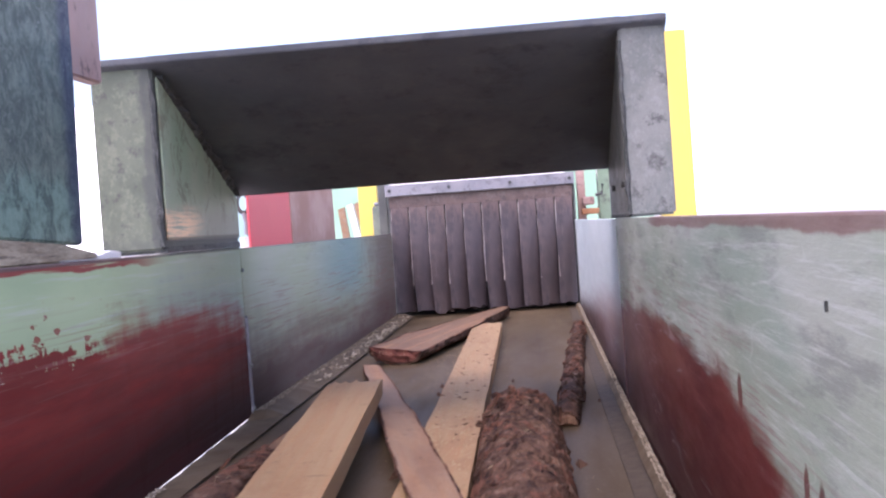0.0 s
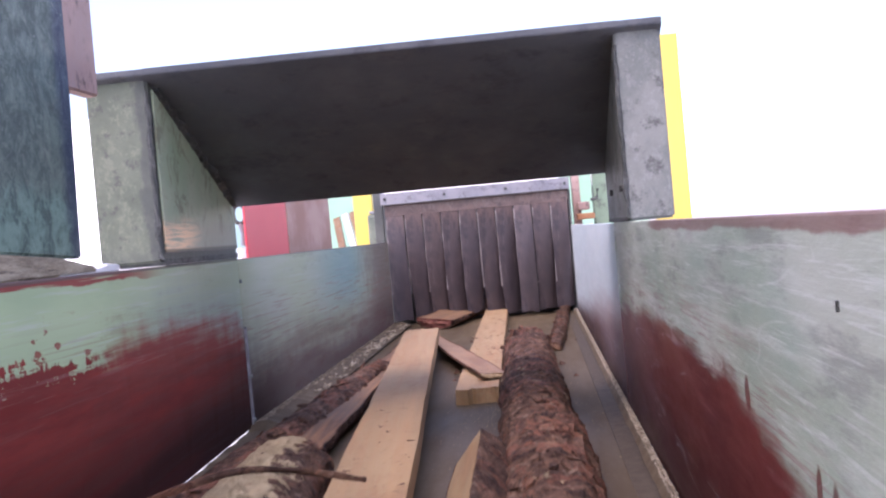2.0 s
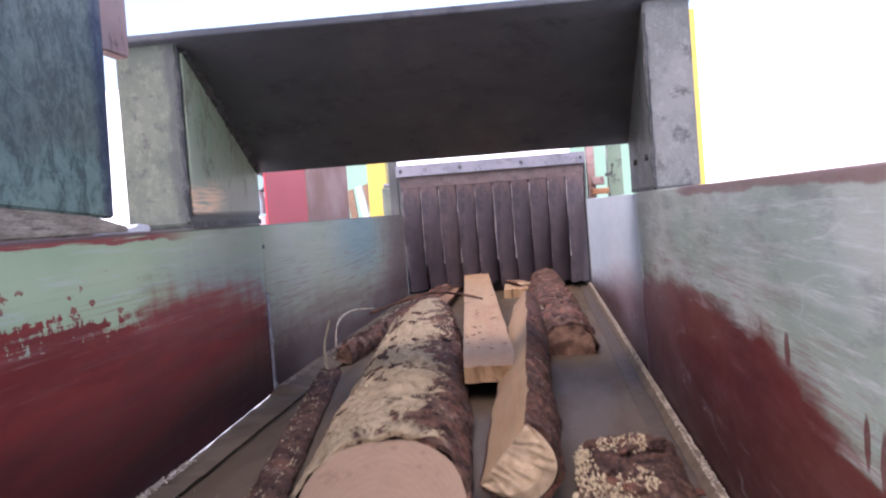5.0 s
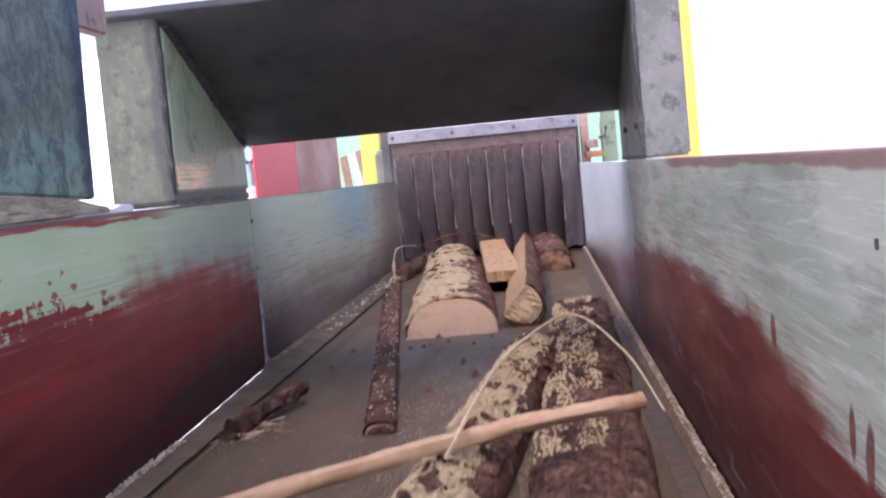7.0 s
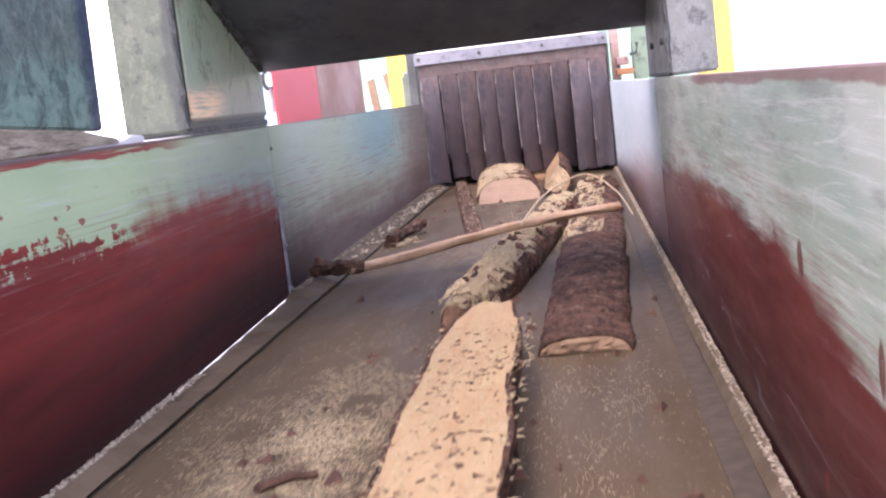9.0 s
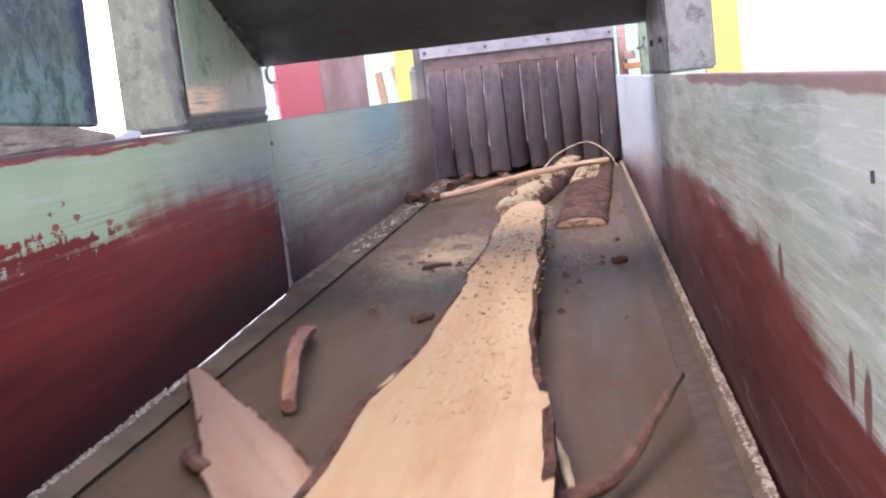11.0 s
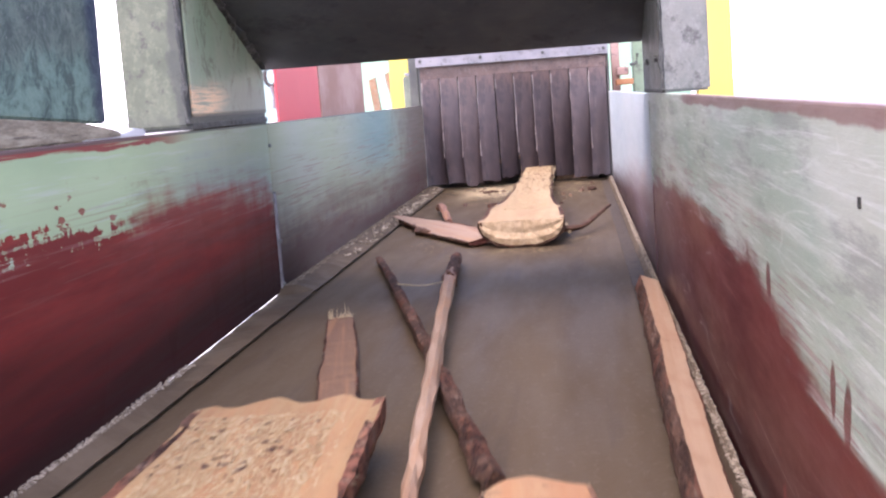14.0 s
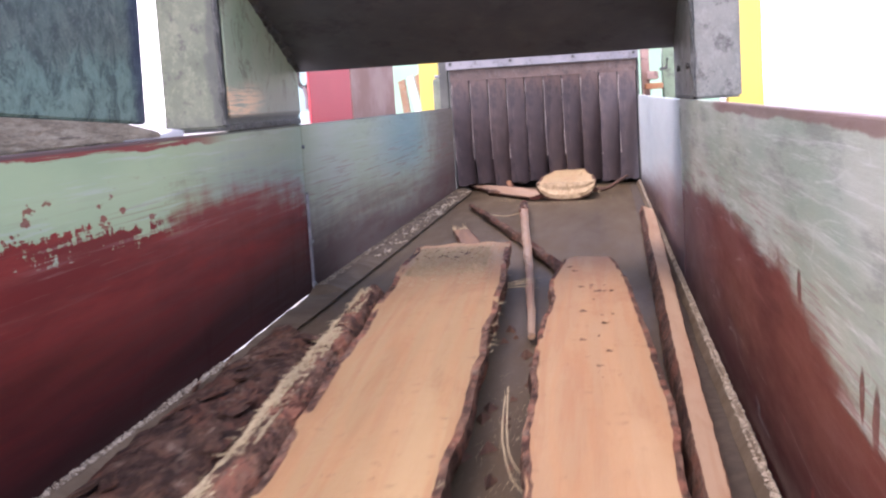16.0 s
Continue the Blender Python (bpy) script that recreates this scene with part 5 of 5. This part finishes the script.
flitch("edge_strip", "long bark edging with a pale sawn side", "slab", (0.238, 0.15), (0.268, 2.155), 15.0, (0.018, 0.019, 0.023, 0.025), 0.034, WOOD_PEELED, BARK_ROUGH, True, 31, 0.004, roll=20, rough=0.006)
m_slab = flitch("slab", "broad fresh pine slab, sawn face up, edged with bark", "slab", (0.035, -0.35), (-0.066, 1.50), 15.0, (0.13, 0.132, 0.132, 0.146, 0.150, 0.160, 0.164, 0.160), 0.052, WOOD_PALE, BARK_EDGE, True, 32, far_cut=lambda x: 0.6 * max(0.0, -x - 0.035) + 0.012 * math.sin(110 * x))
splinters(m_slab, 0.07, 0.62, 0.02, 20, DUST, 33, (1, -0.4), 0.05)
n_slab = flitch("slab", "pinkish pine slab, sawn face up, with bark edges", "slab", (0.188, -0.35), (0.152, 1.27), 15.0, (0.104, 0.104, 0.106, 0.115, 0.118, 0.105, 0.098, 0.07), 0.052, WOOD_PINK, BARK_EDGE, True, 34, far_cut=lambda x: 22 * x * x + 0.008 * math.sin(90 * x))
corner_slab = flitch("bark_slab", "dark bark-covered slab in the trough's corner", "slab", (-0.160, -0.2), (-0.218, 1.43), 16.0, (0.11, 0.112, 0.108, 0.095), 0.024, WOOD_PALE, BARK_DARK, False, 35, 0.0, roll=-5, rough=0.010, far_cut=lambda x: 0.05 * math.sin(70 * x))
ls = flitch("edge_strip", "torn bark edging with pale frayed wood beside the broad slab", "slab", (-0.062, 0.1), (-0.160, 1.67), 16.0, (0.046, 0.048, 0.046, 0.026), 0.038, WOOD_ROUGH, BARK_EDGE, False, 36, 0.0, rough=0.007)
dust_on(ls, 0.046, 0.038, -0.75, 0.75, 0.22, 0.55, 5000, 193, DUST, (0.0006, 0.0020))
splinters(ls, -0.004, 0.06, 0.038, 350, DUST, 80, (-0.5, -0.5), 0.013, 0.022, 1.0, 0.68)
splinters(m_slab, 0.075, 0.40, 0.046, 70, DUST, 81, (0.4, -0.9), 0.013, 0.010, 0.9, 0.35)
splinters(k_slab, 0.049, 0.30, 0.050, 70, DUST, 82, (0.5, 0.3), 0.006, 0.008, 1.0, 0.50)


for q in range(2):
    stick("fibre", "pale torn fibre hanging from the slab's edge", [(0.090, 0.97 + 0.03 * q, 0.046), (0.094 + 0.004 * q, 0.88, 0.032 - 0.006 * q), (0.110 + 0.004 * q, 0.805 + 0.02 * q, 0.018), (0.142 - 0.012 * q, 0.785 + 0.015 * q, 0.010)], 16.0, 0.0007, DUST, 160 + q, 0.4, 5, 14)


# ---- sawdust and crumbs carried by the belt ----
def dust(x0, x1, y0, y1, t, n, seed, mat=None, size=(0.0003, 0.0010), label="pale sawdust strewn on the belt", z=0.0):
    rng = random.Random(seed)
    cx, cy = (x0 + x1) / 2, (y0 + y1) / 2
    verts, faces = [], []
    off = Vector((seed * 2.3, seed * 1.1, 0))
    while len(faces) < 4 * n:
        x = max(-0.24, min(0.26, rng.gauss(cx, (x1 - x0) / 4))) - cx
        y = rng.gauss(0, (y1 - y0) / 4)
        if noise.noise(Vector((x * 16, y * 9, 0)) + off) + 0.6 * noise.noise(Vector((x * 50, y * 30, 2)) + off) < rng.uniform(-0.5, 0.25):
            continue
        s, b = rng.uniform(*size), len(verts)
        a = rng.uniform(0, 6.3)
        for k, (r, h) in enumerate(((1, 0), (1, 0), (1, 0), (0.2, 0.8))):
            g = a + k * 2.1
            verts.append((x + r * s * math.cos(g) * rng.uniform(0.5, 1.2), y + 1.6 * r * s * math.sin(g), z + 0.0004 + h * s))
        faces += [(b, b + 1, b + 3), (b + 1, b + 2, b + 3), (b + 2, b, b + 3), (b, b + 2, b + 1)]
    me = bpy.data.meshes.new("sawdust")
    me.from_pydata(verts, [], faces)
    me.materials.append(mat or DUST)
    ob = tagged(new("sawdust", me), label, "sawdust", kind="stuff")
    load(ob, cx, cy, t, 0, 0, 0, 0, y1 - y0, 0.0, 0.0)


dust(-0.08, 0.12, 1.9, 3.0, 0.0, 1500, 40)
dust(0.02, 0.16, 1.2, 2.6, 1.5, 900, 41)
dust(-0.02, 0.28, 2.0, 2.9, 3.0, 500, 42)
dust(-0.05, 0.12, 1.2, 1.9, 7.0, 1500, 43)
dust(-0.30, -0.15, 1.3, 2.6, 8.0, 700, 44)
dust(-0.21, 0.03, 0.66, 1.40, 9.0, 15000, 45, size=(0.0003, 0.0009))
dust(-0.16, 0.0, 0.75, 1.15, 9.0, 9000, 55, size=(0.0003, 0.0010))
dust(-0.17, -0.05, 0.85, 1.2, 9.0, 9, 56, CHIP, (0.003, 0.009), "brown bark crumbs strewn on the belt")
dust(-0.10, 0.10, 1.2, 2.0, 8.0, 3000, 57, size=(0.0003, 0.001))
dust(0.08, 0.17, 1.5, 1.95, 8.0, 1200, 58)
dust(0.10, 0.25, 0.6, 1.4, 9.0, 1500, 46)
dust(-0.06, 0.24, 2.2, 3.4, 12.5, 700, 47)
dust(-0.02, 0.16, 1.37, 1.47, 12.5, 450, 48)
dust(-0.14, -0.02, 1.50, 1.75, 12.5, 400, 49)
dust(0.14, 0.22, 1.48, 1.62, 12.5, 250, 50)
dust(0.05, 0.16, 0.6, 1.3, 16.0, 700, 52)
for i, (x0, x1, y0, y1, t, n) in enumerate(((-0.1, 0.25, 1.0, 2.0, 9.0, 30), (-0.15, 0.22, 2.0, 3.2, 12.5, 40), (-0.1, 0.2, 1.6, 2.8, 1.0, 40), (-0.2, 0.2, 1.4, 2.4, 7.0, 30), (0.0, 0.16, 0.6, 1.6, 16.0, 50))):
    dust(x0, x1, y0, y1, t, n, 60 + i, CHIP, (0.004, 0.012), "brown bark crumbs strewn on the belt")


def crumbs_on(parent, x0, x1, y0, y1, z, n, seed, mat, size=(0.0015, 0.005)):
    """Crumbs that lie on a slab and ride with it."""
    rng = random.Random(seed)
    verts, faces = [], []
    for _ in range(n):
        x, y, s, b, a = rng.uniform(x0, x1), rng.uniform(y0, y1), rng.uniform(*size), len(verts), rng.uniform(0, 6.3)
        for k, h in enumerate((0, 0, 0, 0.7)):
            g = a + k * 2.1
            verts.append((x + 1.5 * s * math.cos(g) * rng.uniform(0.3, 1.3), y + s * math.sin(g) * rng.uniform(0.3, 1.5), z + 0.0005 + 0.6 * h * s))
        faces += [(b, b + 1, b + 3), (b + 1, b + 2, b + 3), (b + 2, b, b + 3)]
    me = bpy.data.meshes.new("crumbs")
    me.from_pydata(verts, [], faces)
    me.materials.append(mat)
    ob = new("loose_crumb", me)
    ob.parent = parent
    tagged(ob, "brown bark crumbs" if mat == CHIP else "loose sawdust", kind="stuff")


crumbs_on(k_slab, -0.030, 0.044, 0.05, 0.74, 0.054, 90, 70, CHIP, (0.0006, 0.0032))
crumbs_on(k_slab, -0.01, 0.044, 0.30, 0.62, 0.054, 50, 75, CHIP, (0.0006, 0.0030))
crumbs_on(k_slab, -0.042, 0.044, -0.25, 0.80, 0.054, 900, 71, DUST, (0.0005, 0.0016))
crumbs_on(m_slab, -0.07, 0.06, 0.45, 0.88, 0.052, 1700, 72, DUST, (0.0005, 0.0015))
crumbs_on(m_slab, -0.05, 0.045, 0.66, 0.86, 0.052, 12, 73, CHIP, (0.002, 0.006))
crumbs_on(n_slab, -0.03, 0.03, -0.1, 0.7, 0.052, 26, 74, CHIP, (0.001, 0.005))
crumbs_on(plank_b, -0.035, 0.035, -1.05, 1.10, 0.0265, 1500, 170, DUST, (0.0006, 0.0018))
crumbs_on(plank_b, -0.035, 0.035, -0.6, 1.10, 0.0265, 60, 171, CHIP, (0.001, 0.0045))
crumbs_on(plank_a, -0.036, 0.036, -1.3, 0.2, 0.0245, 40, 172, CHIP, (0.001, 0.004))
crumbs_on(m_slab, -0.075, 0.02, 0.70, 0.88, 0.052, 60, 173, CHIP, (0.0008, 0.0030))
crumbs_on(m_slab, -0.07, 0.05, 0.55, 0.88, 0.052, 2600, 176, DUST_PALE, (0.0007, 0.0024))
crumbs_on(k_slab, -0.04, 0.044, -0.30, 0.74, 0.054, 170, 174, CHIP, (0.0008, 0.0036))
crumbs_on(k_slab, -0.045, 0.046, -0.70, 0.78, 0.054, 2600, 175, DUST_PALE, (0.0007, 0.0024))
flakes_on(log_a, 0.098, 0.062, -1.05, 1.05, 120, 180, BARK_ROUGH, (0.005, 0.013), 0.35)
flakes_on(log_a, 0.098, 0.062, 0.94, 1.06, 26, 181, BARK_RED, (0.004, 0.010), 0.9)
flakes_on(twig_a, 0.033, 0.020, -0.7, 0.7, 90, 182, BARK_RED, (0.004, 0.010), 0.6)
flakes_on(slab_a, 0.06, 0.032, -0.9, 0.9, 50, 183, BARK_ROUGH, (0.005, 0.013), 0.5)
flakes_on(log_b, 0.166, 0.056, -0.72, 0.6, 36, 184, BARK_RED, (0.005, 0.013), 0.35)
dust_on(log_b, 0.166, 0.056, -0.7, 0.65, 0.15, 0.75, 1500, 185, DUST)
flakes_on(log_c, 0.08, 0.042, -0.6, 0.65, 60, 186, BARK_RED, (0.005, 0.012), 0.4)
dust_on(log_c, 0.08, 0.042, -0.6, 0.68, 0.15, 0.72, 5000, 187, DUST)
dust_on(f_slab, 0.108, 0.020, -0.2, 1.05, 0.05, 0.6, 4000, 188, DUST)
flakes_on(f_slab, 0.108, 0.020, 0.1, 1.05, 30, 189, BARK_RED, (0.005, 0.014), 0.5)
dust_on(strip_c, 0.036, 0.013, -0.9, 0.9, 0.2, 0.8, 300, 190, DUST)
flakes_on(corner_slab, 0.108, 0.027, -0.78, 0.75, 45, 191, BARK, (0.007, 0.018), 0.3)
splinters(log_a, 0.0, 1.07, 0.05, 60, END_FRESH, 192, (0, 1), 0.02, 0.07, 0.9, 0.03)
DROP_Y, DROP_Z = 5.22, GZ + 0.04


def motions():
    """Everything on the belt rides with it, passes the curtain and falls into the chipper; the strips lift as it passes."""
    passing = []
    for ob, x, y, z, yaw, tilt, roll, length, half, height in LOAD:
        rows = []
        fall = (DROP_Y - y) / V
        times = [t * 0.5 for t in range(33)]
        for t in times:
            p = min(y + V * t, DROP_Y)
            d = max(0.0, t - fall)
            rows.append((t, pose(x, p, z - min(5 * d * d, z - DROP_Z), tilt, roll, yaw)))
        walk(ob, rows)
        if height > 0.015:
            passing.append((x, y, length / 2, half, height))
    for s, x, w in STRIPS:
        rows = []
        for i in range(65):
            t = i * 0.25
            lift = 0.0
            for px, py, hl, half, height in passing:
                d = abs(py + V * t - CURTAIN) - hl
                if abs(px - x) < half * 0.9 + w * 0.4 and d < 0.05:
                    lift = max(lift, 0.12 * height * min(1.0, (0.05 - d) / 0.1))
            a = math.degrees(math.acos(1 - min(lift, 0.12) / 0.36)) if lift else 0.0
            rows.append((t, Matrix.Translation((x, CURTAIN + 0.006, 0.368)) @ pose(0, 0, 0, a + 0.8 * math.sin(3.1 * t + 40 * x))))
        walk(s, rows)


motions()
